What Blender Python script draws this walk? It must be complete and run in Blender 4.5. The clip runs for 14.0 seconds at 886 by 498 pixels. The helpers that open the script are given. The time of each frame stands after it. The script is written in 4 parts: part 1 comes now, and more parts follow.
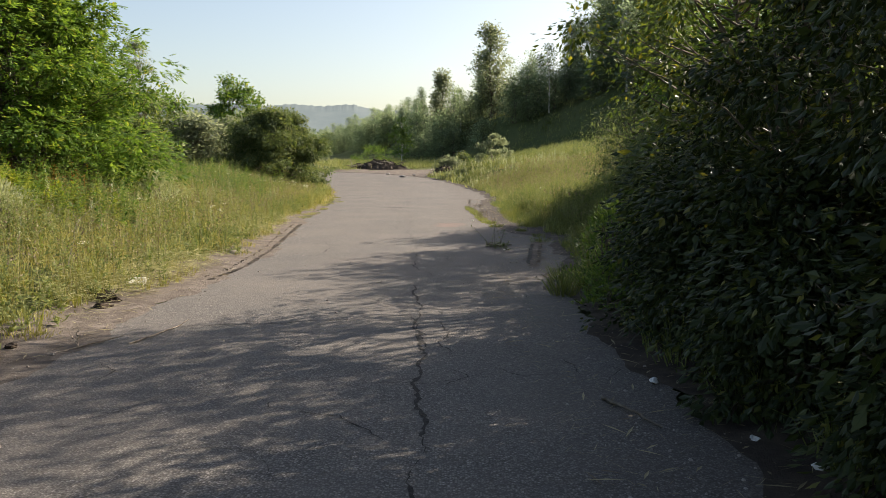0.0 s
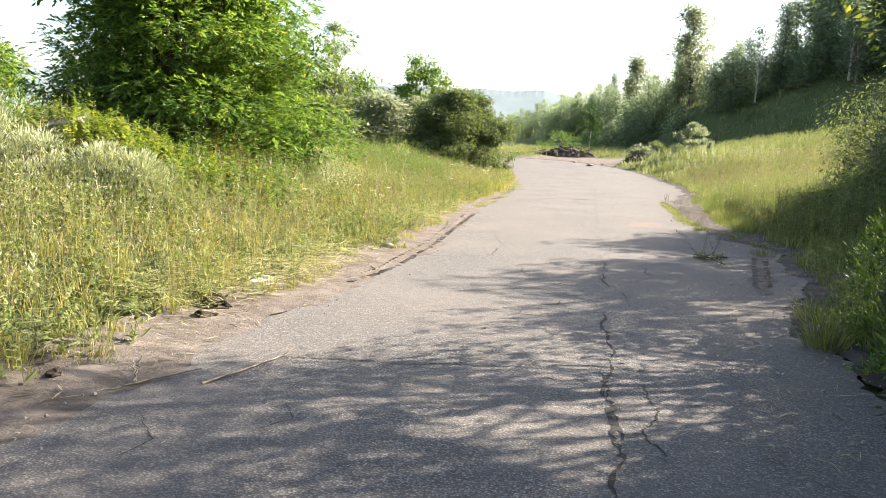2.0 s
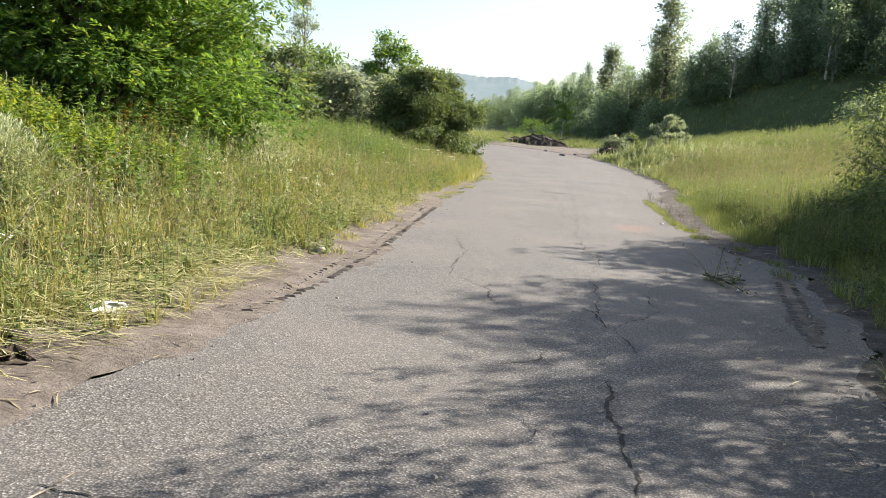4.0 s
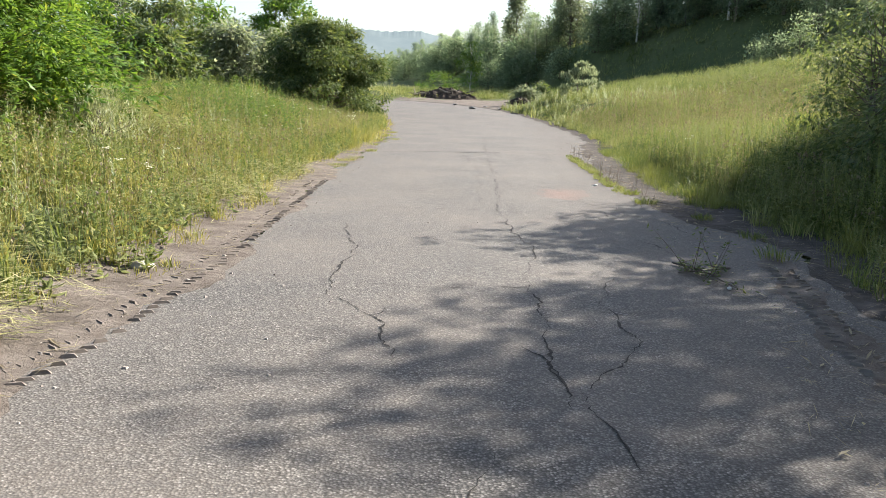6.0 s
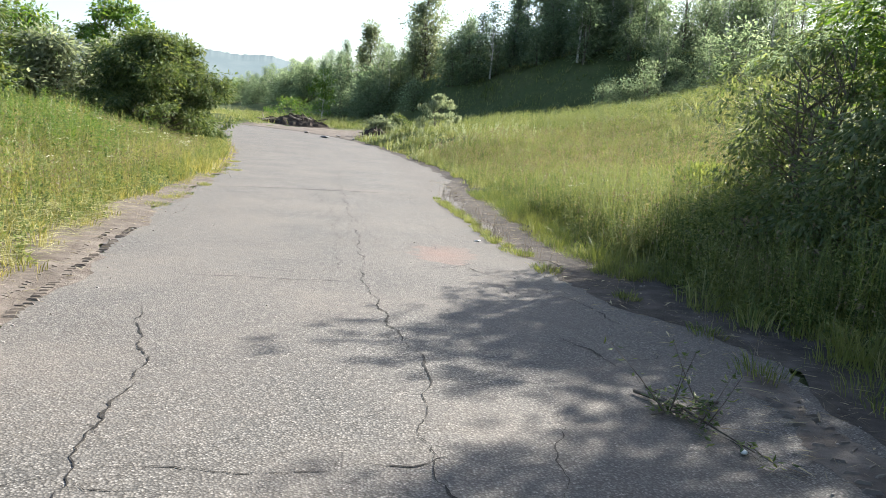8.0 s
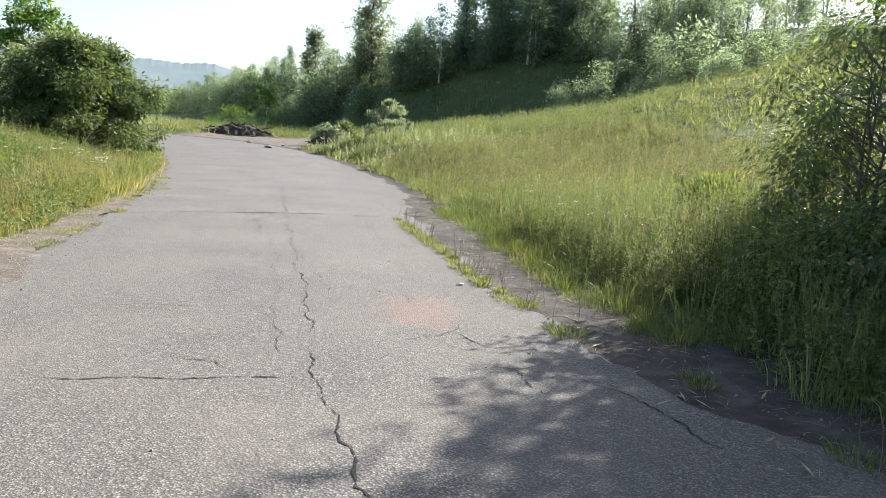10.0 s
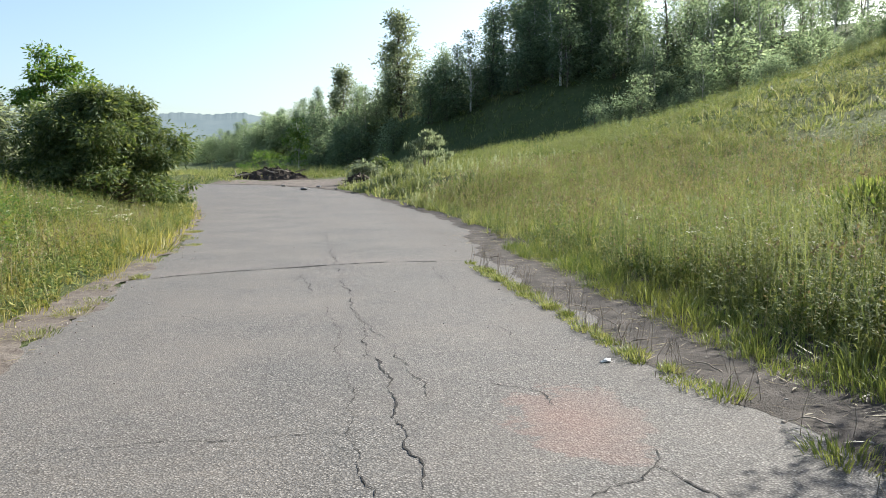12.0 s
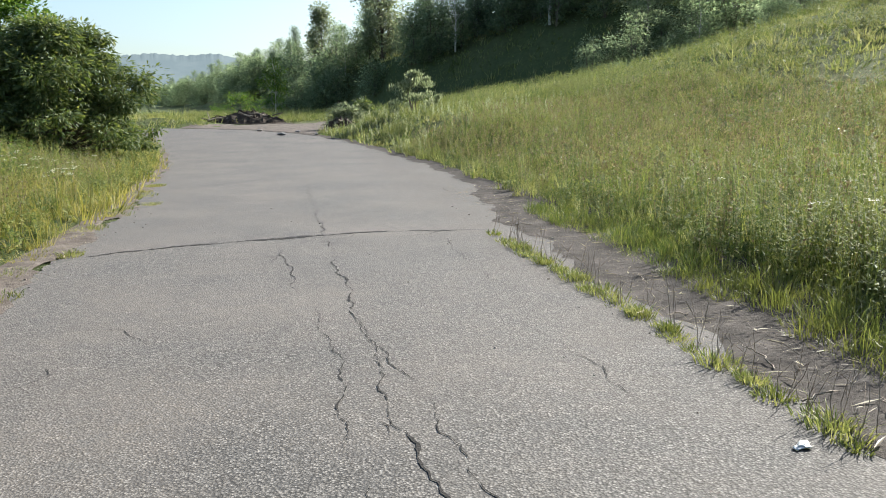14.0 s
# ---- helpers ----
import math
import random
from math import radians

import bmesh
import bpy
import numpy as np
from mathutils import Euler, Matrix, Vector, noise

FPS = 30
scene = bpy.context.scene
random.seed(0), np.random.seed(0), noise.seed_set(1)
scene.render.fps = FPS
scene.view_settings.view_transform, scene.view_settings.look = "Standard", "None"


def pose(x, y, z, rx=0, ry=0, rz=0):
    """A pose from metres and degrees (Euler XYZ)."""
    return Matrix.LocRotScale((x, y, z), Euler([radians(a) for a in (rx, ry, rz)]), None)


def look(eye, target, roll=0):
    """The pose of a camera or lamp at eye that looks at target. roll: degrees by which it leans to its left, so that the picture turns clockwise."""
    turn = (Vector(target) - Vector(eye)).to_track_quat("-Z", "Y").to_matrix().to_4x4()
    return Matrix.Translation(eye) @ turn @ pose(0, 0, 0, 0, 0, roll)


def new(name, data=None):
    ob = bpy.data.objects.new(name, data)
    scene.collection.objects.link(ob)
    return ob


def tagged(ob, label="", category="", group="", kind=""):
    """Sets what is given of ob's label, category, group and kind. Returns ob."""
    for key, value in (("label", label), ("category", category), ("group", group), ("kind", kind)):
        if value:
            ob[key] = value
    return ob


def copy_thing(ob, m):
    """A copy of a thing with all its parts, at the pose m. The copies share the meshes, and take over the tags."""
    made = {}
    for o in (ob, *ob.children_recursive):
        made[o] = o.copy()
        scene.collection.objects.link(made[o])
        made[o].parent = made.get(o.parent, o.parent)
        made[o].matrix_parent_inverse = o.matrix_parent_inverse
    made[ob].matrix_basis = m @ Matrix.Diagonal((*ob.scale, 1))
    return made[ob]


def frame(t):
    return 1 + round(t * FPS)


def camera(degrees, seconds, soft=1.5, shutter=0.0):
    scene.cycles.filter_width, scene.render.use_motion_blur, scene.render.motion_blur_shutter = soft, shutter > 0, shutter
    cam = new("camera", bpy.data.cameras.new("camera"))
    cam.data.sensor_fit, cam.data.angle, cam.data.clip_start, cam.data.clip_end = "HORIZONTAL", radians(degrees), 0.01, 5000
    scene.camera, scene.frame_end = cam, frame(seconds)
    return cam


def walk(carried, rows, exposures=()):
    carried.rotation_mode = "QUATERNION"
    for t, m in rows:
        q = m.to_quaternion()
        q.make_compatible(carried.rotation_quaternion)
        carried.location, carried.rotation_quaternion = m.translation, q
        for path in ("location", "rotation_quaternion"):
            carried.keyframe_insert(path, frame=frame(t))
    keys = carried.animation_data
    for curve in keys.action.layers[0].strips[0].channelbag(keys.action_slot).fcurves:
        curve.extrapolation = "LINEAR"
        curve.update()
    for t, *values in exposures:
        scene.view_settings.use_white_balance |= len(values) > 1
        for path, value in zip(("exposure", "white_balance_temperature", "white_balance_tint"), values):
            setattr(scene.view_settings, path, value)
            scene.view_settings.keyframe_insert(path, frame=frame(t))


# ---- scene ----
cam = camera(57.5, 14.0, soft=0.7)
METRES, EYE, TILT, LEAN, TURN = 18.3, 1.5, 0.0, 0.0, 0.0
ROWS = [
    (0.0, 0.0, 0.0, 0.0, -0.08, -6.03, 0.74),
    (0.5, -0.0024, 0.0315, 0.0004, 3.7, -4.45, 1.43),
    (1.0, -0.0059, 0.0653, -0.0013, 4.57, -4.49, -1.24),
    (1.5, -0.0065, 0.0979, -0.0051, 9.28, -10.44, 2.1),
    (2.0, -0.0104, 0.1303, -0.0013, 12.98, -7.07, -1.38),
    (4.5, -0.0335, 0.3036, -0.0027, 10.68, -8.38, -4.04),
    (5.0, -0.0368, 0.3404, -0.0056, 10.26, -8.28, 0.13),
    (5.5, -0.0377, 0.3795, -0.003, 7.67, -9.38, -2.28),
    (6.0, -0.0391, 0.4165, -0.0034, 4.49, -10.88, -1.35),
    (6.5, -0.0405, 0.4533, -0.0016, 3.97, -12.26, -3.4),
    (7.0, -0.0451, 0.4888, -0.0023, -0.68, -12.83, -1.68),
    (7.5, -0.0436, 0.5251, -0.0006, -1.51, -10.45, -1.75),
    (8.0, -0.0497, 0.5612, -0.0018, -5.88, -8.33, -4.03),
    (8.5, -0.0419, 0.5975, -0.0004, -9.59, -4.67, -2.87),
    (11.0, -0.0581, 0.7686, 0.0017, -9.24, -9.45, -2.65),
    (11.5, -0.0623, 0.8053, -0.0027, -8.32, -7.52, -1.65),
    (12.0, -0.0624, 0.8424, -0.0024, -7.47, -5.62, 1.49),
    (12.5, -0.0648, 0.8767, -0.0042, -9.28, -4.73, 2.43),
    (13.0, -0.0686, 0.9143, -0.0017, -8.12, -6.92, 0.82),
    (13.5, -0.0671, 0.9474, -0.0025, -9.63, -10.69, 1.26),
    (14.0, -0.0685, 0.9855, -0.0005, -8.92, -9.6, 1.38),
]
EXPOSURES = [(0.0, 1.3, 7200, 12), (1.0, 1.65, 7100, 12), (1.5, 1.7, 7100, 12), (2.0, 2.35, 6900, 11), (4.5, 1.75, 6500, 9), (5.5, 1.75, 6450, 9), (7.0, 2.0, 6400, 8), (8.5, 1.85, 6200, 7), (11.0, 1.78, 6150, 7), (12.5, 1.35, 6100, 6), (14.0, 1.4, 6100, 6)]
walk(cam, [(t, pose(0, 0, EYE, TILT, LEAN, TURN) @ pose(METRES * x, METRES * y, METRES * z, 90 + pitch, roll, yaw)) for t, x, y, z, yaw, pitch, roll in ROWS], EXPOSURES)


# ---- world, sun ----
SUN_AZ, SUN_EL = radians(57), radians(33)      # azimuth clockwise from +y
SUN_DIR = Vector((math.sin(SUN_AZ) * math.cos(SUN_EL), math.cos(SUN_AZ) * math.cos(SUN_EL), math.sin(SUN_EL)))
world = bpy.data.worlds.new("world")
scene.world = world
world.use_nodes = True
wn = world.node_tree
sky = wn.nodes.new("ShaderNodeTexSky")
sky.sky_type = 'NISHITA'
sky.sun_disc = False
sky.sun_elevation, sky.sun_rotation = SUN_EL, SUN_AZ
sky.air_density, sky.dust_density, sky.ozone_density = 1.0, 2.0, 1.0
wn.nodes["Background"].inputs[1].default_value = 0.08
wn.links.new(sky.outputs[0], wn.nodes["Background"].inputs[0])
sun_lamp = new("sun", bpy.data.lights.new("sun", 'SUN'))
sun_lamp.data.energy, sun_lamp.data.angle, sun_lamp.data.color = 5.0, radians(0.6), (1.0, 0.935, 0.845)
sun_lamp.matrix_world = look(SUN_DIR * 200, (0, 0, 0))


# ---- materials ----
def nodes_of(name):
    m = bpy.data.materials.new(name)
    m.use_nodes = True
    nt = m.node_tree
    return m, nt, nt.nodes["Principled BSDF"]


def add(nt, kind, **inputs):
    n = nt.nodes.new(kind)
    for k, v in inputs.items():
        n.inputs[k.replace("_", " ")].default_value = v
    return n


def ramp(nt, fac, stops):
    r = nt.nodes.new("ShaderNodeValToRGB")
    els = r.color_ramp.elements
    while len(els) < len(stops):
        els.new(0.5)
    for e, (p, c) in zip(els, stops):
        e.position, e.color = p, (*c, 1)
    nt.links.new(fac, r.inputs[0])
    return r.outputs[0]


def mix(nt, fac, a, b, blend='MIX'):
    n = nt.nodes.new("ShaderNodeMix")
    n.data_type, n.blend_type = 'RGBA', blend
    for sock, v in ((n.inputs[0], fac), (n.inputs[6], a), (n.inputs[7], b)):
        if isinstance(v, (int, float)):
            sock.default_value = v
        elif isinstance(v, tuple):
            sock.default_value = (*v, 1)
        else:
            nt.links.new(v, sock)
    return n.outputs[2]


def noise_of(nt, scale, detail=4, rough=0.55, coords="Object"):
    tc = nt.nodes.new("ShaderNodeTexCoord")
    n = add(nt, "ShaderNodeTexNoise", Scale=scale, Detail=detail, Roughness=rough)
    nt.links.new(tc.outputs[coords], n.inputs["Vector"])
    return n.outputs[0]


def bump(nt, bsdf, height, strength, distance):
    b = add(nt, "ShaderNodeBump", Strength=strength, Distance=distance)
    nt.links.new(height, b.inputs["Height"])
    nt.links.new(b.outputs[0], bsdf.inputs["Normal"])


def leaf_mat(name, stops, through_light=0.4, patch=None, patch_scale=0.35, rough=0.5, glow=(1.25, 1.2, 0.55)):
    """Foliage: the colour differs from leaf to leaf and in patches; light shines through the leaves."""
    m, nt, p = nodes_of(name)
    geo = nt.nodes.new("ShaderNodeNewGeometry")
    col = ramp(nt, geo.outputs["Random Per Island"], stops)
    if patch:
        f = ramp(nt, noise_of(nt, patch_scale, 3), [(0.42, (0, 0, 0)), (0.62, (1, 1, 1))])
        col = mix(nt, f, col, mix(nt, 0.65, col, patch))
    nt.links.new(col, p.inputs["Base Color"])
    p.inputs["Roughness"].default_value = rough
    p.inputs["Specular IOR Level"].default_value = 0.25
    tr = nt.nodes.new("ShaderNodeBsdfTranslucent")
    nt.links.new(mix(nt, 1.0, col, glow, 'MULTIPLY'), tr.inputs[0])
    ms = nt.nodes.new("ShaderNodeMixShader")
    ms.inputs[0].default_value = through_light
    nt.links.new(p.outputs[0], ms.inputs[1])
    nt.links.new(tr.outputs[0], ms.inputs[2])
    nt.links.new(ms.outputs[0], nt.nodes["Material Output"].inputs[0])
    return m


def plain_mat(name, a, b, scale=8.0, rough=0.85, bump_d=0.01, bump_s=0.5, detail=6):
    m, nt, p = nodes_of(name)
    n = noise_of(nt, scale, detail, 0.6)
    nt.links.new(ramp(nt, n, [(0.32, a), (0.68, b)]), p.inputs["Base Color"])
    p.inputs["Roughness"].default_value = rough
    p.inputs["Specular IOR Level"].default_value = 0.25
    bump(nt, p, noise_of(nt, scale * 3, 5), bump_s, bump_d)
    return m


def asphalt_mat():
    m, nt, p = nodes_of("worn_asphalt")
    tc = nt.nodes.new("ShaderNodeTexCoord")
    v = add(nt, "ShaderNodeTexVoronoi", Scale=80.0)
    nt.links.new(tc.outputs["Object"], v.inputs["Vector"])
    sep = nt.nodes.new("ShaderNodeSeparateColor")
    nt.links.new(v.outputs["Color"], sep.inputs[0])
    stone = ramp(nt, sep.outputs[0], [(0.0, (0.05, 0.046, 0.041)), (0.35, (0.125, 0.115, 0.104)), (0.75, (0.225, 0.208, 0.188)), (0.92, (0.28, 0.26, 0.237)), (1.0, (0.38, 0.357, 0.33))])
    stone = mix(nt, ramp(nt, v.outputs["Distance"], [(0.3, (0, 0, 0)), (0.7, (0.85, 0.85, 0.85))]), stone, (0.025, 0.023, 0.021))
    stone = mix(nt, ramp(nt, noise_of(nt, 22.0, 3, 0.7), [(0.35, (0.45, 0.45, 0.45)), (0.5, (0, 0, 0))]), stone, (0.06, 0.057, 0.054))
    stone = mix(nt, ramp(nt, noise_of(nt, 31.0, 3, 0.7), [(0.55, (0, 0, 0)), (0.72, (0.32, 0.32, 0.32))]), stone, (0.3, 0.285, 0.265))
    big = noise_of(nt, 0.55, 5, 0.6)
    col = mix(nt, ramp(nt, big, [(0.35, (0, 0, 0)), (0.7, (0.55, 0.55, 0.55))]), stone, (0.175, 0.15, 0.128))
    fine = noise_of(nt, 6.0, 6, 0.7)
    col = mix(nt, ramp(nt, fine, [(0.3, (0.5, 0.5, 0.5)), (0.6, (0, 0, 0))]), col, (0.088, 0.084, 0.08))
    # a faint brick-red stain on the wearing course
    mp = nt.nodes.new("ShaderNodeMapping")
    mp.inputs["Location"].default_value = (-0.23, -12.3, 0)
    mp.inputs["Scale"].default_value = (1.15, 0.62, 0)
    nt.links.new(tc.outputs["Object"], mp.inputs[0])
    ln = nt.nodes.new("ShaderNodeVectorMath")
    ln.operation = 'LENGTH'
    nt.links.new(mp.outputs[0], ln.inputs[0])
    wob = nt.nodes.new("ShaderNodeMath")
    wob.operation = 'MULTIPLY_ADD'
    nt.links.new(noise_of(nt, 2.6, 8, 0.7), wob.inputs[0])
    wob.inputs[1].default_value = 1.1
    nt.links.new(ln.outputs["Value"], wob.inputs[2])
    col = mix(nt, ramp(nt, wob.outputs[0], [(0.5, (0.36, 0.36, 0.36)), (0.95, (0.2, 0.2, 0.2)), (1.6, (0, 0, 0))]), col, (0.24, 0.115, 0.085))
    # earth trodden in along the broken right-hand side
    xyz = nt.nodes.new("ShaderNodeSeparateXYZ")
    nt.links.new(tc.outputs["Object"], xyz.inputs[0])
    dirt = mix(nt, 1.0, ramp(nt, noise_of(nt, 1.1, 7, 0.7), [(0.35, (0.15, 0.15, 0.15)), (0.62, (0.75, 0.75, 0.75))]), ramp(nt, xyz.outputs[0], [(0.0, (0.0, 0.0, 0.0)), (1.0, (1, 1, 1))]), 'MULTIPLY')
    col = mix(nt, dirt, col, mix(nt, 0.35, (0.085, 0.07, 0.058), stone))
    nt.links.new(mix(nt, 1.0, col, (0.93, 0.92, 0.91), 'MULTIPLY'), p.inputs["Base Color"])
    p.inputs["Roughness"].default_value = 0.8
    p.inputs["Specular IOR Level"].default_value = 0.3
    bump(nt, p, v.outputs["Distance"], 0.4, 0.008)
    return m


def soil_mat(name, a, b, c):
    m, nt, p = nodes_of(name)
    col = ramp(nt, noise_of(nt, 3.0, 8, 0.65), [(0.3, a), (0.5, b), (0.7, c)])
    nt.links.new(col, p.inputs["Base Color"])
    p.inputs["Roughness"].default_value = 0.95
    p.inputs["Specular IOR Level"].default_value = 0.15
    bump(nt, p, noise_of(nt, 14.0, 8, 0.7), 0.9, 0.03)
    return m


def meadow_mat():
    m, nt, p = nodes_of("meadow_ground")
    a = ramp(nt, noise_of(nt, 2.5, 8, 0.7), [(0.3, (0.04, 0.052, 0.02)), (0.55, (0.085, 0.105, 0.04)), (0.75, (0.15, 0.155, 0.07))])
    b = ramp(nt, noise_of(nt, 0.08, 6, 0.6), [(0.38, (0.06, 0.085, 0.032)), (0.6, (0.14, 0.145, 0.065))])
    nt.links.new(mix(nt, 0.4, a, b), p.inputs["Base Color"])
    p.inputs["Roughness"].default_value = 0.95
    p.inputs["Specular IOR Level"].default_value = 0.1
    bump(nt, p, noise_of(nt, 3.0, 8, 0.75), 1.0, 0.25)
    return m


ASPHALT = asphalt_mat()
DARK_SOIL = soil_mat("dark_verge_soil", (0.034, 0.028, 0.024), (0.065, 0.055, 0.047), (0.115, 0.099, 0.087))
SOIL = soil_mat("verge_soil", (0.07, 0.057, 0.047), (0.12, 0.1, 0.084), (0.18, 0.153, 0.132))
MUD_AND_SHADE = soil_mat("dark_mud_and_shade", (0.03, 0.024, 0.02), (0.055, 0.043, 0.034), (0.1, 0.08, 0.06))
TREAD = plain_mat("pressed_earth", (0.12, 0.1, 0.085), (0.2, 0.17, 0.145), 12, 0.95, 0.004)
MEADOW = meadow_mat()
CRACK = plain_mat("crack_dark", (0.01, 0.009, 0.008), (0.035, 0.03, 0.026), 30)
BARK = plain_mat("grey_bark", (0.07, 0.055, 0.042), (0.17, 0.145, 0.115), 12, 0.9, 0.02)
BIRCH = plain_mat("birch_bark", (0.3, 0.28, 0.25), (0.62, 0.6, 0.56), 5, 0.8, 0.01)
TWIG = plain_mat("dry_twig", (0.13, 0.1, 0.075), (0.33, 0.27, 0.2), 20)
GRASS = leaf_mat("meadow_grass", [(0, (0.065, 0.1, 0.033)), (0.4, (0.15, 0.185, 0.062)), (0.75, (0.25, 0.265, 0.105)), (1, (0.4, 0.38, 0.2))], 0.45, (0.34, 0.315, 0.16), 0.6, glow=(1.1, 1.1, 0.68))
SEEDS = leaf_mat("seed_head", [(0, (0.11, 0.085, 0.065)), (0.5, (0.21, 0.175, 0.115)), (1, (0.34, 0.3, 0.2))], 0.3)
DRYGRASS = leaf_mat("dry_meadow_grass", [(0, (0.08, 0.1, 0.026)), (0.35, (0.175, 0.185, 0.052)), (0.7, (0.29, 0.275, 0.09)), (1, (0.46, 0.41, 0.2))], 0.45, (0.37, 0.335, 0.14), 0.6, glow=(1.12, 1.06, 0.6))
LUSH = leaf_mat("lush_grass", [(0, (0.055, 0.09, 0.027)), (0.6, (0.13, 0.17, 0.055)), (1, (0.26, 0.275, 0.105))], 0.42, (0.22, 0.22, 0.075), glow=(1.15, 1.12, 0.6))
STRAW = leaf_mat("cut_straw", [(0, (0.16, 0.18, 0.06)), (0.4, (0.34, 0.33, 0.14)), (0.8, (0.47, 0.43, 0.23)), (1, (0.58, 0.54, 0.32))], 0.3, glow=(1, 1, 0.8))
WEED = leaf_mat("weed_leaf", [(0, (0.055, 0.085, 0.022)), (0.45, (0.125, 0.165, 0.044)), (0.85, (0.225, 0.25, 0.075)), (1, (0.34, 0.33, 0.12))], 0.42, (0.22, 0.23, 0.1), 0.5, rough=0.65, glow=(1.1, 1.12, 0.7))
BROAD = leaf_mat("nettle_leaf", [(0, (0.05, 0.1, 0.022)), (0.5, (0.1, 0.17, 0.035)), (1, (0.2, 0.27, 0.06))], 0.42)
SILVER = leaf_mat("wormwood_leaf", [(0, (0.2, 0.24, 0.15)), (0.5, (0.33, 0.36, 0.24)), (1, (0.47, 0.48, 0.34))], 0.3)
GOLDEN = leaf_mat("yellow_green_leaf", [(0, (0.1, 0.16, 0.025)), (0.6, (0.2, 0.26, 0.04)), (1, (0.36, 0.36, 0.06))], 0.45)
ELDER = leaf_mat("box_elder_leaf", [(0, (0.052, 0.105, 0.02)), (0.5, (0.1, 0.18, 0.036)), (0.9, (0.17, 0.255, 0.06)), (1, (0.29, 0.3, 0.08))], 0.5, rough=0.45)
WILLOW = leaf_mat("willow_leaf", [(0, (0.05, 0.08, 0.028)), (0.6, (0.11, 0.15, 0.06)), (1, (0.2, 0.225, 0.1))], 0.42)
SALLOW = leaf_mat("sallow_leaf", [(0, (0.07, 0.105, 0.045)), (0.6, (0.14, 0.18, 0.09)), (0.93, (0.22, 0.25, 0.14)), (1, (0.3, 0.32, 0.2))], 0.48, rough=0.6)
CANOPY = leaf_mat("canopy_leaf", [(0, (0.035, 0.06, 0.018)), (0.6, (0.075, 0.11, 0.03)), (0.93, (0.13, 0.155, 0.04)), (1, (0.3, 0.27, 0.05))], 0.45)
# deep shade is put into this leaf colour, near black beside CANOPY
SHADED_THICKET = leaf_mat("shaded_thicket_leaf", [(0, (0.016, 0.026, 0.01)), (0.6, (0.032, 0.048, 0.016)), (0.95, (0.06, 0.075, 0.022)), (1, (0.16, 0.15, 0.035))], 0.3)
# far foliage: haze is put into these three colours, paler and greyer
HAZED_ASPEN = leaf_mat("hazed_aspen_leaf", [(0, (0.13, 0.175, 0.11)), (0.6, (0.205, 0.255, 0.17)), (1, (0.3, 0.345, 0.235))], 0.75, rough=0.75, glow=(1.1, 1.12, 0.85))
HAZED_POPLAR = leaf_mat("hazed_silver_poplar_leaf", [(0, (0.13, 0.16, 0.1)), (0.6, (0.21, 0.24, 0.155)), (1, (0.31, 0.33, 0.225))], 0.62, rough=0.7, glow=(1.1, 1.1, 0.85))
HAZED_PINE = leaf_mat("hazed_pine_needle", [(0, (0.11, 0.15, 0.115)), (0.6, (0.17, 0.215, 0.16)), (1, (0.23, 0.275, 0.21))], 0.68, rough=0.8, glow=(1.1, 1.12, 0.9))
UMBEL = leaf_mat("white_flower", [(0, (0.55, 0.55, 0.48)), (1, (0.8, 0.8, 0.74))], 0.2)
RUST = leaf_mat("rusty_leaf", [(0, (0.2, 0.09, 0.03)), (1, (0.4, 0.2, 0.06))], 0.4)
BLUE = leaf_mat("chicory_flower", [(0, (0.25, 0.22, 0.6)), (1, (0.35, 0.3, 0.75))], 0.2)
PLASTIC = plain_mat("white_plastic", (0.5, 0.5, 0.48), (0.72, 0.72, 0.7), 6, 0.4, 0.01)
ROCKM = plain_mat("pale_stone", (0.27, 0.245, 0.215), (0.42, 0.39, 0.35), 9, 0.85, 0.01)
CONCRETE = plain_mat("weathered_concrete", (0.13, 0.125, 0.12), (0.25, 0.24, 0.23), 5, 0.9, 0.015)
WOOD = plain_mat("dead_wood", (0.14, 0.11, 0.085), (0.36, 0.31, 0.25), 10, 0.9, 0.02)


# ---- mesh tools ----
def mesh_object(name, verts, faces, material, parent=None, label="", smooth=False):
    """One mesh from arrays; faces is an (n, 3) or (n, 4) array, or a list of such."""
    verts = np.asarray(verts, np.float32)
    groups = [np.asarray(f, np.int32) for f in (faces if isinstance(faces, list) else [faces]) if len(f)]
    me = bpy.data.meshes.new(name)
    me.vertices.add(len(verts))
    me.vertices.foreach_set("co", verts.ravel())
    idx = np.concatenate([g.ravel() for g in groups])
    size = np.concatenate([np.full(len(g), g.shape[1], np.int32) for g in groups])
    me.loops.add(len(idx))
    me.loops.foreach_set("vertex_index", idx)
    me.polygons.add(len(size))
    me.polygons.foreach_set("loop_start", np.concatenate([[0], np.cumsum(size)[:-1]]).astype(np.int32))
    me.polygons.foreach_set("loop_total", size)
    me.polygons.foreach_set("use_smooth", np.full(len(size), smooth))
    me.update(calc_edges=True)
    me.materials.append(material)
    ob = new(name, me)
    if parent:
        ob.parent = parent
    if label:
        ob["label"] = label
    return ob


def part(name, bm, material, parent, label=""):
    me = bpy.data.meshes.new(name)
    bm.to_mesh(me)
    bm.free()
    me.materials.append(material)
    ob = new(name, me)
    ob.parent = parent
    if label:
        ob["label"] = label
    return ob


def smooth01(a, b, v):
    t = np.clip((np.asarray(v, float) - a) / (b - a), 0, 1)
    return t * t * (3 - 2 * t)


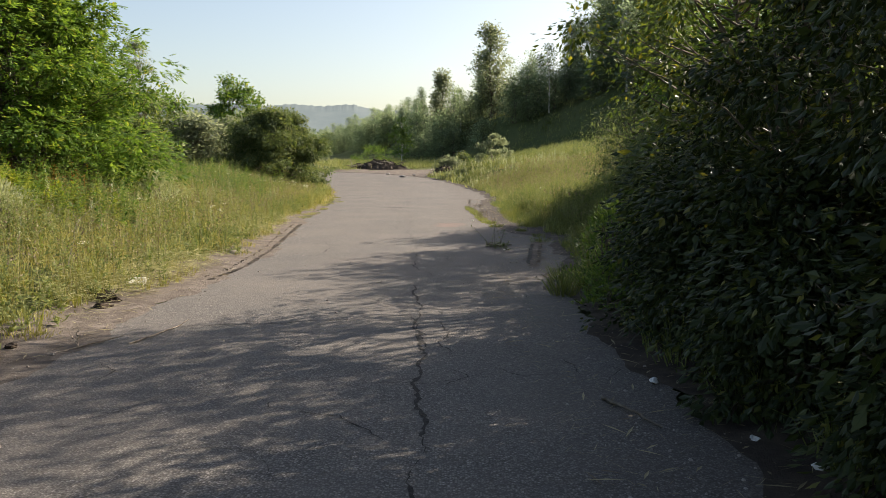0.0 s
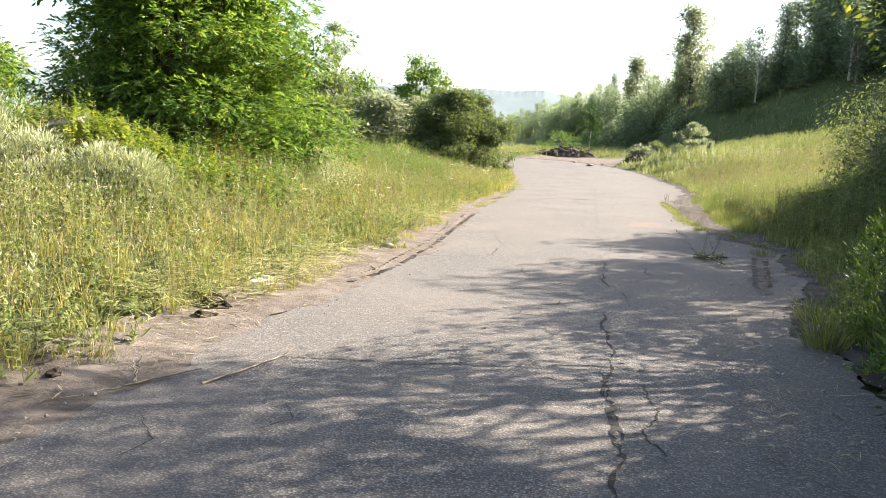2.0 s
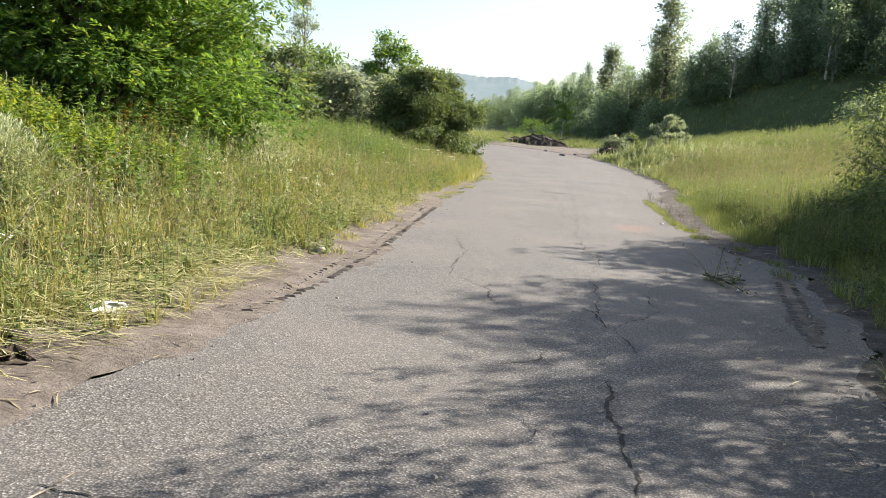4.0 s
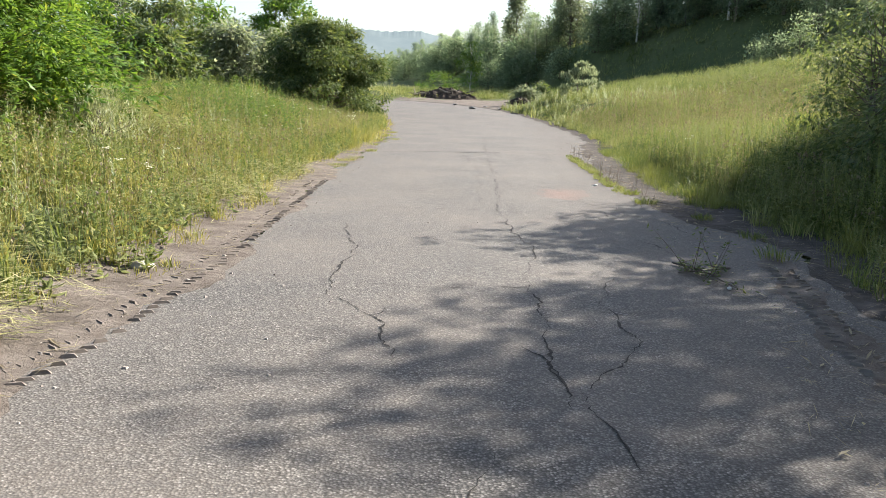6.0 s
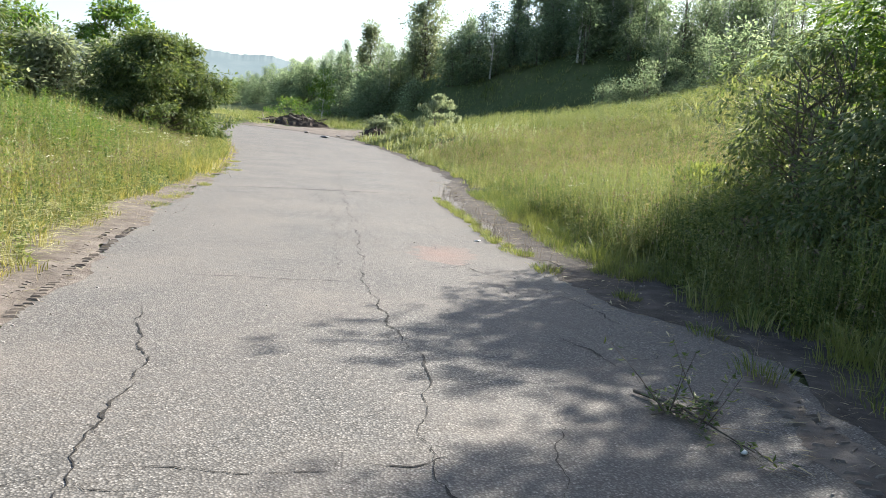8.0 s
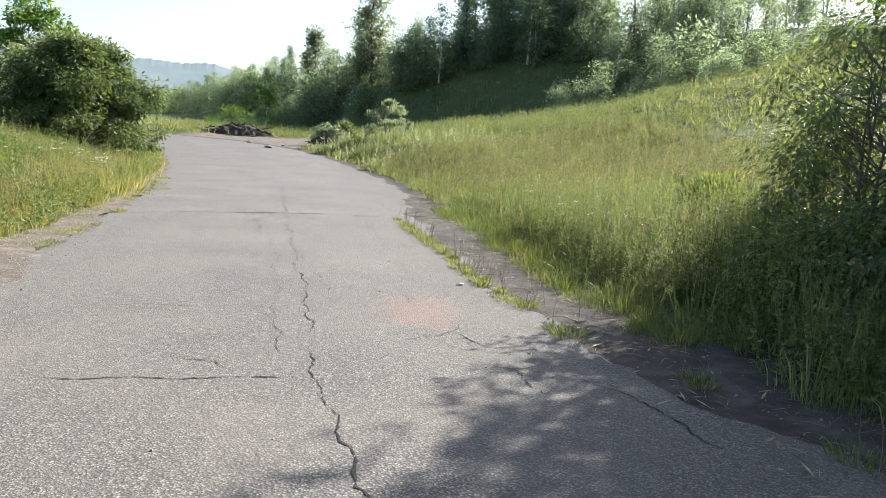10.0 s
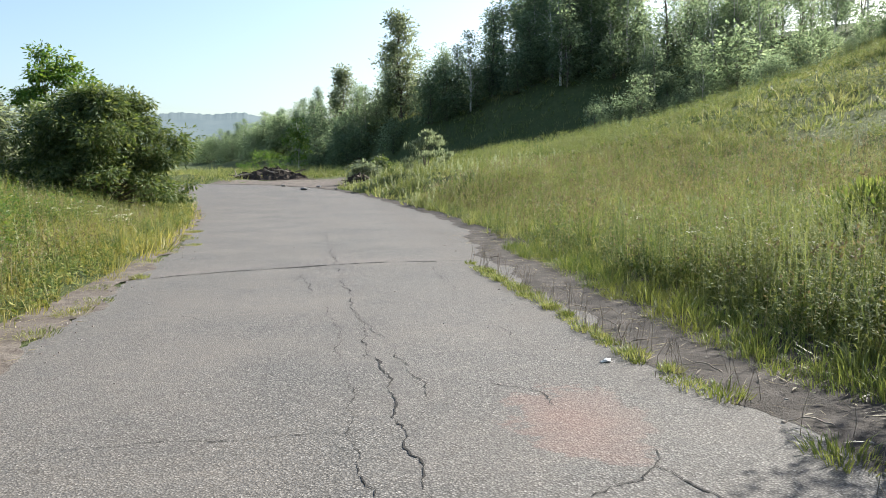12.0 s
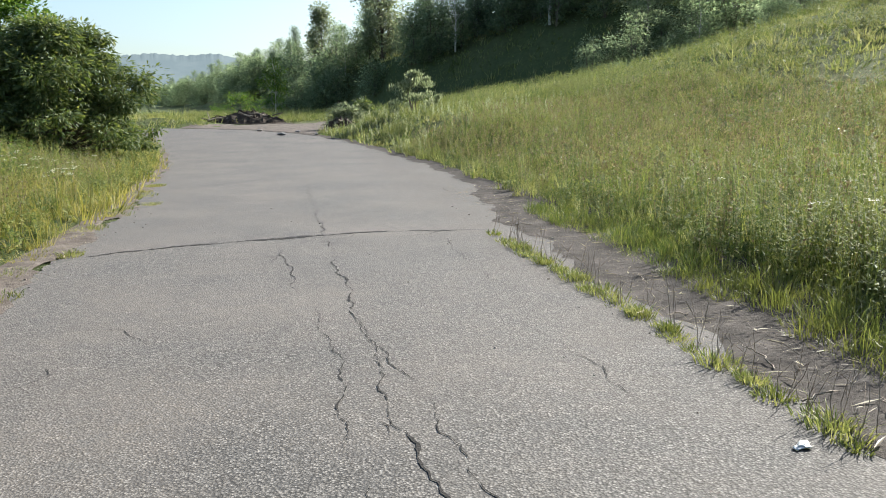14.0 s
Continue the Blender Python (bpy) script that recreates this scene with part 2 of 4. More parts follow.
def lumps(x, y, s, seed=0.0):
    """Cheap smooth relief in about -1..1."""
    x, y = np.asarray(x, float) / s + seed, np.asarray(y, float) / s - seed
    return (np.sin(1.7 * x + 0.9 * y) + np.sin(-1.1 * x + 2.3 * y + 1.3) + np.sin(3.1 * x - 1.9 * y + 4.0) * 0.6 + np.sin(4.3 * x + 3.7 * y + 0.7) * 0.4) / 3


# ---- the lie of the land ----
LEFT_Y = (-60, 5, 10, 14, 17, 22, 27, 33, 44, 52, 58, 64, 70, 78, 100)
LEFT_X = (-3.2, -3.25, -3.12, -3.1, -3.35, -3.85, -4.1, -4.5, -5.8, -7.2, -8.6, -11, -15, -23, -48)
RIGHT_Y = (-60, 3, 7, 9.6, 11, 12.7, 16, 18, 22, 27, 42, 50, 56, 62, 68, 74, 84, 108)
RIGHT_X = (1.6, 1.6, 1.5, 1.42, 1.6, 2.0, 2.2, 2.15, 2.0, 2.1, 2.0, 1.2, 0.2, -1.6, -5, -11, -23, -50)


def left_edge(y):
    return np.interp(y, LEFT_Y, LEFT_X)


def right_edge(y):
    return np.interp(y, RIGHT_Y, RIGHT_X)


def grade(y):
    return 1.0 * smooth01(42, 82, y) + 0.02 * np.clip(np.asarray(y, float) - 82, 0, 300)


def height(x, y):
    x, y = np.asarray(x, float), np.asarray(y, float)
    dl, dr = left_edge(y) - x, x - right_edge(y)
    off = np.maximum(dl, dr)                       # metres outside the road
    near = 1 - smooth01(70, 95, y)
    z = near * (0.1 * smooth01(0.25, 0.9, dl) + 0.75 * smooth01(0.8, 6, dl) + 0.12 * lumps(x, y, 2.3) * smooth01(0.8, 3, dl))
    z = z - 3.0 * smooth01(14, 60, dl) * near
    bare = np.exp(-((x + 4) / 7) ** 2 - ((y - 71) / 11) ** 2)
    z = z + near * (1 - np.clip(1.5 * bare, 0, 1)) * ((0.3 + 0.75 * smooth01(28, 52, y)) * smooth01(0.5, 4, dr) + 0.1 * lumps(x, y, 2.0, 3.0) * smooth01(0.6, 3, dr))
    foot = np.interp(y, (-80, 20, 38, 54, 78, 110, 150, 250, 400), (10, 9, 9.5, 8, 8.5, 5, -10, -35, -60))
    s = x - foot
    rise = 0.14 * (np.sqrt(s * s + 9) + s) * smooth01(-12, 2, s)
    rise = 34 * np.tanh(rise * 1.1 / 34) * (0.9 + 0.1 * lumps(x, y, 16.0))
    gully = 3.2 * np.exp(-((y - 78) / 11) ** 2) * smooth01(3, 12, s) * (1 - smooth01(20, 36, s))
    front = np.interp(x, (-90, -70, -40, -12, -3, 10, 23, 34, 60), (460, 380, 262, 172, 135, 96, 88, 86, 84))
    z = z + (1.6 + 3.0 * smooth01(-14, 10, x)) * smooth01(0, 13, y - front) * (1 - smooth01(26, 46, x))          # the steep bank below the wood
    z = z + 0.75 * np.exp(-((x + 9.6) ** 2 + (y - 14.3) ** 2) / 2.0)                # an overgrown spoil heap
    z = z + np.clip(rise - gully, 0, None) + 0.25 * lumps(x, y, 6.0, 1.0) * smooth01(2, 9, s)
    return grade(y) + z * smooth01(0.0, 1.3, off) - 0.07 * (1 - smooth01(-0.35, 0.25, off))


def graded(lo, hi, near_lo, near_hi, step, grow=1.13):
    out = list(np.arange(near_lo, near_hi + 1e-6, step))
    d = step
    while out[-1] < hi:
        d *= grow
        out.append(out[-1] + d)
    d = step
    while out[0] > lo:
        d *= grow
        out.insert(0, out[0] - d)
    return np.array(out)


def sheet(xs, ys, zf):
    gx, gy = np.meshgrid(xs, ys)
    v = np.stack([gx, gy, zf(gx, gy)], -1).reshape(-1, 3)
    n, m = len(ys), len(xs)
    i = (np.arange(n - 1)[:, None] * m + np.arange(m - 1)[None]).ravel()
    return v, np.stack([i, i + 1, i + m + 1, i + m], 1)


v, f = sheet(graded(-3000, 3000, -16, 14, 0.3), graded(-600, 4000, 0, 60, 0.3), height)
ground = tagged(mesh_object("ground", v, f, MEADOW, smooth=True), "uneven meadow ground rising to a hill beside the road", "ground", kind="structure")

# the road: one strip with ragged edges
rng = np.random.default_rng(3)
ys = np.concatenate([np.arange(-60, 0, 1.0), np.arange(0, 40, 0.08), np.arange(40, 100, 0.5)])
cols = np.linspace(0, 1, 25)
calm = 1 - 0.6 * smooth01(30, 45, ys)
rag = calm * (0.05 * np.sin(ys * 2.1) + 0.03 * np.sin(ys * 5.7 + 1) + 0.025 * rng.standard_normal(len(ys)) * (ys > 0))
rag2 = calm * (0.06 * np.sin(ys * 1.9 + 2) + 0.03 * np.sin(ys * 6.1) + 0.03 * rng.standard_normal(len(ys)) * (ys > 0))
xl, xr = left_edge(ys) + rag, right_edge(ys) + rag2
gx = xl[:, None] + (xr - xl)[:, None] * cols[None]
gy = np.repeat(ys[:, None], len(cols), 1)


def road_z(x, y):
    return grade(y) + 0.012 * lumps(x, y, 1.3)


v = np.stack([gx, gy, road_z(gx, gy)], -1).reshape(-1, 3)
i = (np.arange(len(ys) - 1)[:, None] * len(cols) + np.arange(len(cols) - 1)[None]).ravel()
f = np.stack([i, i + 1, i + len(cols) + 1, i + len(cols)], 1)
road = tagged(mesh_object("road", v, f, ASPHALT, smooth=True), "worn cracked grey asphalt road dusted with reddish earth", "road", kind="structure")


# ---- plants ----
def leaf_quads(c, along, side, length, width):
    """Folded rhombic leaves: c base points, along the leaf's axis, side its breadth."""
    n = len(c)
    length, width = np.broadcast_to(length, n)[:, None], np.broadcast_to(width, n)[:, None]
    up = np.cross(along, side)
    mid = c + along * length * 0.45
    v = np.stack([c, mid + side * width * 0.5 + up * width * 0.15, c + along * length, mid - side * width * 0.5 + up * width * 0.15], 1).reshape(-1, 3)
    return v, np.arange(n * 4).reshape(-1, 4)


def unit(a):
    return a / np.maximum(np.linalg.norm(a, axis=-1, keepdims=True), 1e-9)


def tube(pts, radii, sides=5):
    pts = np.asarray(pts, float)
    d = unit(np.gradient(pts, axis=0))
    ref = np.where(np.abs(d[:, 2:3]) > 0.9, np.array([[1.0, 0, 0]]), np.array([[0, 0, 1.0]]))
    a = unit(np.cross(d, ref))
    b = np.cross(d, a)
    ang = np.arange(sides) * 2 * np.pi / sides
    ring = a[:, None] * np.cos(ang)[None, :, None] + b[:, None] * np.sin(ang)[None, :, None]
    v = (pts[:, None] + ring * np.asarray(radii, float)[:, None, None]).reshape(-1, 3)
    f = [(r * sides + s, r * sides + (s + 1) % sides, (r + 1) * sides + (s + 1) % sides, (r + 1) * sides + s) for r in range(len(pts) - 1) for s in range(sides)]
    return v, np.array(f)


def joined(pieces):
    vs, fs, k = [], [], 0
    for v, f in pieces:
        vs.append(v)
        fs.append(np.asarray(f) + k)
        k += len(v)
    return np.concatenate(vs), fs


def clump_centres(rng, n, h, r, low, shape):
    """Where the crown's clumps sit: more of them towards the outside."""
    out = []
    while len(out) < n:
        u = rng.uniform(0, 1)
        a = rng.uniform(0, 2 * np.pi)
        z = low + (h - low) * u
        if shape == "round":
            w = math.sqrt(max(0.0, 1 - (2 * u - 0.85) ** 2 / 1.4))
        elif shape == "tall":
            w = 0.12 + 0.9 * math.sin(math.pi * (0.1 + 0.9 * u) ** 0.75) ** 0.8
        elif shape == "cone":
            w = 1.02 - u
        else:
            w = math.sqrt(max(0.0, 1 - u ** 2.5)) * 0.95 + 0.05
        w *= 0.78 + 0.3 * math.sin(3 * a + 5 * u + n) * math.sin(2 * a - 9 * u)
        q = rng.uniform(0.25, 1) ** 0.5
        out.append((w * r * q * math.cos(a), w * r * q * math.sin(a), z))
    return np.array(out)


def tree(name, x, y, h, r, leaves, size, foliage, label, seed, shape="round", stems=3, low=0.5, clumps=90, spread=0.32, bark=BARK, droop=0.15, slim=0.38, category="tree", base=None, group="", leaflets=0):
    """A tree or bush: an Empty at its foot, the wood with its limbs, and a crown of single leaves in clumps."""
    rng = np.random.default_rng(seed)
    root = tagged(new(name), label, category, group)
    root.empty_display_size = 0.2
    z0 = float(height(x, y)) if base is None else base
    root.location = (x, y, z0 - 0.05)
    cc = clump_centres(rng, clumps, h, r, low, shape)
    wood, tops = [], []
    for k in range(stems):
        a = rng.uniform(0, 6.28)
        lean = (0.32 if stems > 1 else 0.04) * r
        top = np.array([lean * math.cos(a), lean * math.sin(a), h * rng.uniform(0.8, 0.93)])
        t = np.linspace(0, 1, 8)[:, None]
        bend = np.stack([np.sin(t[:, 0] * 5 + a), np.cos(t[:, 0] * 4 + a), 0 * t[:, 0]], 1) * 0.03 * h * t
        pts = np.array([0.12 * math.cos(a) * (stems > 1), 0.12 * math.sin(a) * (stems > 1), 0]) * (1 - t) + top * t ** np.array([1.25, 1.25, 1.0]) + bend
        rad = (0.012 + 0.013 * h / max(1, stems ** 0.5)) * (1 - 0.88 * t[:, 0])
        v, f = tube(pts, rad, 6)
        mesh_object("trunk", v, f, bark, root, smooth=True)
        tops.append(pts)
    for c in cc:
        pts = tops[rng.integers(stems)]
        zz = max(0.1, c[2] - 0.35 * math.hypot(c[0], c[1]) - 0.1 * h)
        j = int(np.argmin(np.abs(pts[:, 2] - zz)))
        p0 = pts[j]
        mid = (p0 + c) / 2 + np.array([0, 0, 0.06 * h]) * rng.uniform(-0.2, 1) + rng.normal(0, 0.03 * r, 3)
        rr = 0.006 + 0.0035 * h * rng.uniform(0.5, 1)
        wood.append(tube([p0, mid, c], [rr, rr * 0.6, rr * 0.18], 4))
    v, f = joined(wood)
    tagged(mesh_object("branchwork", v, f, bark, root, smooth=True), kind="stuff")
    if leaflets:
        leaves //= leaflets
    pick = rng.integers(0, len(cc), leaves)
    off = unit(rng.normal(0, 1, (leaves, 3))) * (1.75 * rng.random((leaves, 1)) ** 0.45) * np.array([spread, spread, spread * 0.6]) * (0.6 + 0.8 * rng.random(len(cc)))[pick][:, None]
    p = cc[pick] + off
    p[:, 2] = np.maximum(p[:, 2], 0.12)
    out = unit(off + np.array([0, 0, -droop]) + rng.normal(0, 0.25, (leaves, 3)) * spread)
    side = unit(np.cross(out, unit(rng.normal(0, 0.45, (leaves, 3)) + np.array([0, 0, 1.0]))))
    ln = size * rng.uniform(0.6, 1.35, leaves)
    if leaflets:                                        # pinnate leaves: pairs of leaflets and one at the tip
        t = np.linspace(0.35, 1, leaflets)
        turn = np.where(np.arange(leaflets) % 2, 1.0, -1.0) * np.where(np.arange(leaflets) == leaflets - 1, 0.1, 0.85)
        sag = np.stack([0 * t, 0 * t, -0.16 * t ** 2], 1)
        p = (p[:, None] + (out[:, None] * t[None, :, None] + sag[None]) * (2.0 * ln)[:, None, None]).reshape(-1, 3)
        al = unit(out[:, None] * np.array([1, 1, 0.6]) + side[:, None] * turn[None, :, None] + sag[None] * 1.4 + rng.normal(0, 0.12, (leaves, leaflets, 3))).reshape(-1, 3)
        side = unit(np.cross(al, unit(rng.normal(0, 0.25, (leaves * leaflets, 3)) + np.array([0, 0, 1.0]))))
        out, ln = al, np.repeat(ln, leaflets)
    v, f = leaf_quads(p, out, side, ln, ln * slim)
    tagged(mesh_object("crown", v, f, foliage, root), kind="stuff")
    return root


def blades(rng, x, y, h, width, lean=0.35, tris=3, heading=None):
    """Grass: bent tapering blades standing on the ground."""
    n = len(x)
    z = height(x, y) - 0.01
    h, width = np.broadcast_to(h, n) * rng.uniform(0.55, 1.25, n), np.broadcast_to(width, n)
    a, b = rng.uniform(0, 6.283, n), rng.uniform(0, 6.283, n)
    if heading is not None:
        b = heading + rng.normal(0, 0.5, n)
    sx, sy = np.cos(a) * width / 2, np.sin(a) * width / 2
    ln = lean * h * rng.uniform(0.1, 1.6, n)
    lx, ly = np.cos(b) * ln, np.sin(b) * ln
    base = np.stack([x, y, z], 1)
    s = np.stack([sx, sy, 0 * sx], 1)
    mid = base + np.stack([lx * 0.35, ly * 0.35, h * 0.6], 1)
    tip = base + np.stack([lx, ly, h * (1 - 0.25 * np.minimum(1, ln / h))], 1)
    k = np.arange(n)[:, None]
    if tris == 1:
        return np.stack([base - s, base + s, tip], 1).reshape(-1, 3), [k * 3 + np.array([[0, 1, 2]])]
    v = np.stack([base - s, base + s, mid + s * 0.8, mid - s * 0.8, tip], 1).reshape(-1, 3)
    return v, [k * 5 + np.array([[0, 1, 2, 3]]), k * 5 + np.array([[3, 2, 4]])]


def tussocks(rng, x, y, per, spread, h, width, lean=0.6, tris=3):
    """Grass in tussocks round the points given: the blades of one splay outwards, and its height is its own."""
    n = len(x)
    h = np.broadcast_to(h, n) * np.exp(rng.normal(0, 0.33, n))
    sp = spread * rng.uniform(0.5, 1.5, n)
    a = rng.uniform(0, 6.283, (n, per))
    q = sp[:, None] * rng.random((n, per)) ** 0.7
    bx, by = (x[:, None] + q * np.cos(a)).ravel(), (y[:, None] + q * np.sin(a)).ravel()
    hh = (h[:, None] * (1.1 - 0.45 * q / sp[:, None] / 1.0)).ravel()
    ok = (np.maximum(left_edge(by) - bx, bx - right_edge(by) + 0.35 * ((by > 18.5) & (by < 30))) > 0.02) & ((bx + 3.8) ** 2 + (by - 10.2) ** 2 > 0.13)
    return blades(rng, bx[ok], by[ok], hh[ok], width, lean, tris, a.ravel()[ok])


def weed_plants(rng, x, y, h, per, size, slim=0.3, upright=0.5):
    """Leafy stems: a stalk each, with leaves all the way up."""
    n = len(x)
    z = height(x, y)
    h = np.broadcast_to(h, n) * rng.uniform(0.6, 1.2, n)
    lean = rng.normal(0, 0.13, (n, 2)) * h[:, None]
    top = np.stack([x + lean[:, 0], y + lean[:, 1], z + h], 1)
    base = np.stack([x, y, z - 0.02], 1)
    t = rng.uniform(0.12, 1, (n, per))
    c = (base[:, None] * (1 - t[..., None]) + top[:, None] * t[..., None]).reshape(-1, 3)
    a = rng.uniform(0, 6.283, n * per)
    al = unit(np.stack([np.cos(a), np.sin(a), rng.normal(upright, 0.35, n * per)], 1))
    side = unit(np.cross(al, np.array([[0, 0, 1.0]])))
    ln = size * rng.uniform(0.6, 1.3, n * per) * (1.25 - 0.75 * t.ravel())
    v1, f1 = leaf_quads(c, al, side, ln, ln * slim)
    a = rng.uniform(0, 6.283, n)
    s = np.stack([np.cos(a), np.sin(a), 0 * a], 1) * 0.004
    v2 = np.stack([base - s, base + s, top + s * 0.4, top - s * 0.4], 1).reshape(-1, 3)
    return np.concatenate([v1, v2]), [np.concatenate([f1, np.arange(n * 4).reshape(-1, 4) + len(v1)])]


def stuff(name, pieces, material, label, category):
    vs, fs, k = [], [], 0
    for v, groups in pieces:
        vs.append(v)
        fs += [g + k for g in groups]
        k += len(v)
    return tagged(mesh_object(name, np.concatenate(vs), fs, material), label, category, kind="stuff")


# ---- verges, cracks ----
def ribbon_strip(y0, y1, step, inner, outer, lift, rng, side, cells=7):
    """A ragged strip of earth along an edge of the road."""
    ys = np.arange(y0, y1, step)
    wa = 0.09 * np.sin(ys * 1.7) + 0.05 * np.sin(ys * 4.9 + 2) + 0.03 * rng.standard_normal(len(ys))
    a, b = inner(ys) + wa, outer(ys)
    t = np.linspace(0, 1, cells)
    d = a[:, None] + (b - a)[:, None] * t[None]
    y = np.repeat(ys[:, None], cells, 1)
    x = left_edge(y) - d if side < 0 else right_edge(y) + d
    w = smooth01(0.0, 0.5, d)
    z = road_z(x, y) * (1 - w) + np.maximum(height(x, y), road_z(x, y) - 0.03) * w + lift * smooth01(-0.1, 0.3, d) + 0.006 + 0.008 * rng.random(x.shape)
    z[:, 0] = road_z(x[:, 0], y[:, 0]) + 0.002
    n, m = x.shape
    i = (np.arange(n - 1)[:, None] * m + np.arange(m - 1)[None]).ravel()
    return np.stack([x, y, z], -1).reshape(-1, 3), np.stack([i, i + 1, i + m + 1, i + m], 1)


rng = np.random.default_rng(8)
v, f = ribbon_strip(-30, 80, 0.14, lambda y: -0.12 + 0.1 * smooth01(16, 30, y), lambda y: 0.85 - 0.45 * smooth01(16, 30, y), 0.012, rng, -1)
tagged(mesh_object("verge", v, f, SOIL, smooth=True), "bare reddish earth verge along the asphalt", "verge", kind="structure")
# below the thicket the dark mud colour also carries the thicket's shade
v, f = ribbon_strip(-30, 8.6, 0.14, lambda y: -0.1 + 0 * y, lambda y: 1.6 + 0 * y, 0.012, rng, 1)
tagged(mesh_object("verge", v, f, MUD_AND_SHADE, smooth=True), "leaf mould below the roadside thicket, its shade put into the dark colour", "verge", kind="structure")
v, f = ribbon_strip(8.46, 72, 0.14, lambda y: -0.12 - 0.75 * smooth01(15, 19, y) * (1 - smooth01(28, 36, y)), lambda y: 0.7 - 0.35 * smooth01(28, 36, y), 0.012, rng, 1)
tagged(mesh_object("verge", v, f, DARK_SOIL, smooth=True), "bare trodden earth verge below the meadow grass", "verge", kind="structure")


def crack(points, width, rng, name="crack"):
    """A jagged dark crack: a flat strip just above the road."""
    p = np.array(points, float)
    d = np.concatenate([[0], np.cumsum(np.linalg.norm(np.diff(p, axis=0), axis=1))])
    t = np.arange(0, d[-1], 0.045)
    c = np.stack([np.interp(t, d, p[:, 0]), np.interp(t, d, p[:, 1])], 1)
    c += rng.normal(0, 0.007, c.shape) + 0.02 * np.stack([np.sin(t * 11.3 + p[0, 1] * 3), np.sin(t * 9.1 + p[0, 0] * 4)], 1) + 0.05 * np.stack([np.sin(t * 3.1 + p[0, 0] * 9), np.cos(t * 2.3 + p[0, 1] * 5)], 1) * 0.6
    n = np.gradient(c, axis=0)
    n = unit(np.stack([-n[:, 1], n[:, 0]], 1))
    fade = 0.75 + 0.55 * np.sin(t * 2.7 + p[0, 0] * 7) * np.sin(t * 1.3 + p[0, 1]) + 0.25 * np.sin(t * 6.1)
    w = 0.62 * width * fade.clip(0.12, 1.4) * np.clip(rng.normal(0.9, 0.5, len(t)), 0.15, 2.2) * np.minimum(1, 0.25 + np.minimum(t, d[-1] - t) * 2)
    a, b = c - n * w[:, None] / 2, c + n * w[:, None] / 2
    v = np.stack([np.concatenate([q, (road_z(q[:, 0], q[:, 1]) + 0.004)[:, None]], 1) for q in (a, b)], 1).reshape(-1, 3)
    i = np.arange(len(t) - 1) * 2
    return mesh_object(name, v, np.stack([i, i + 1, i + 3, i + 2], 1), CRACK, road)


rng = np.random.default_rng(9)
for pts, w in [
        ([(-3.9, 27.35), (-3.0, 27.75), (-2.2, 28.05), (-1.24, 28.2), (-0.37, 28.3)], 0.16),
        ([(-0.4, 28.3), (0.3, 28.1), (0.87, 27.95)], 0.05),
        ([(-1.5, 36), (-1.3, 30.4), (-1.22, 28.5), (-1.05, 25), (-0.93, 22), (-0.81, 20), (-0.81, 18.8), (-0.76, 17.8), (-0.7, 16.9), (-0.42, 15.4), (-0.5, 14), (-0.46, 13), (-0.35, 11.2)], 0.019),
        ([(-1.0, 24.0), (-0.88, 22.7), (-0.73, 22.1), (-0.68, 21.4), (-0.62, 20.3)], 0.012),
        ([(-1.69, 27.3), (-1.58, 25.9), (-1.45, 24.8)], 0.018),
        ([(-1.35, 25.2), (-1.2, 22.8), (-1.12, 20.6), (-1.05, 18.4)], 0.01),
        ([(-2.5, 17.82), (-2.18, 17.79), (-1.69, 17.83), (-0.8, 17.8)], 0.034),
        ([(-2.45, 16.4), (-2.12, 15.1), (-2.02, 14.0), (-1.98, 13.2), (-1.48, 12.6), (-1.2, 11.6)], 0.022),
        ([(-1.98, 13.55), (-1.46, 13.48), (-0.9, 13.5)], 0.014),
        ([(-0.34, 9.9), (-0.28, 8.6), (-0.25, 7.9), (-0.22, 6.8), (-0.18, 5.9), (-0.15, 4.4), (-0.14, 2.0)], 0.04),
        ([(-0.3, 7.95), (-0.25, 7.6), (-0.24, 7.2), (-0.2, 6.5)], 0.08),
        ([(-2.6, 7.5), (-2.0, 7.56), (-1.5, 7.66), (-0.35, 8.0), (0.43, 8.1), (0.9, 8.2)], 0.022),
        ([(-0.1, 7.8), (0.02, 7.2), (-0.05, 6.7), (0.1, 6.2)], 0.018),
        ([(-0.2, 11.5), (0.1, 12.3), (0.02, 13.2), (0.25, 14.4)], 0.018),
        ([(0.7, 16.0), (0.95, 14.9), (1.1, 13.8)], 0.03),
        ([(0.3, 19.0), (0.7, 18.3), (1.2, 17.2), (1.35, 16.4)], 0.02),
        ([(-0.6, 12.2), (-0.25, 11.3), (-0.1, 10.6)], 0.03),
        ([(0.1, 23.5), (0.35, 22.4), (0.3, 21.6)], 0.012),
        ([(-2.9, 19.9), (-1.9, 19.85), (-0.9, 19.95)], 0.01),
        ([(0.25, 27.6), (0.2, 25.6), (0.38, 24.4)], 0.012)]:
    crack(pts, w, rng)

for k in range(46):                                     # the finer net of cracks
    y = rng.uniform(3, 34)
    x = rng.uniform(float(left_edge(y)) + 0.5, float(right_edge(y)) - 0.3)
    a = rng.choice((0.0, 1.57)) + rng.normal(0, 0.5)
    l = rng.uniform(0.3, 1.1)
    crack([(x, y), (x + l * 0.5 * math.cos(a), y + l * 0.5 * math.sin(a)), (x + l * math.cos(a + 0.4), y + l * math.sin(a + 0.4))], rng.uniform(0.01, 0.02), rng)

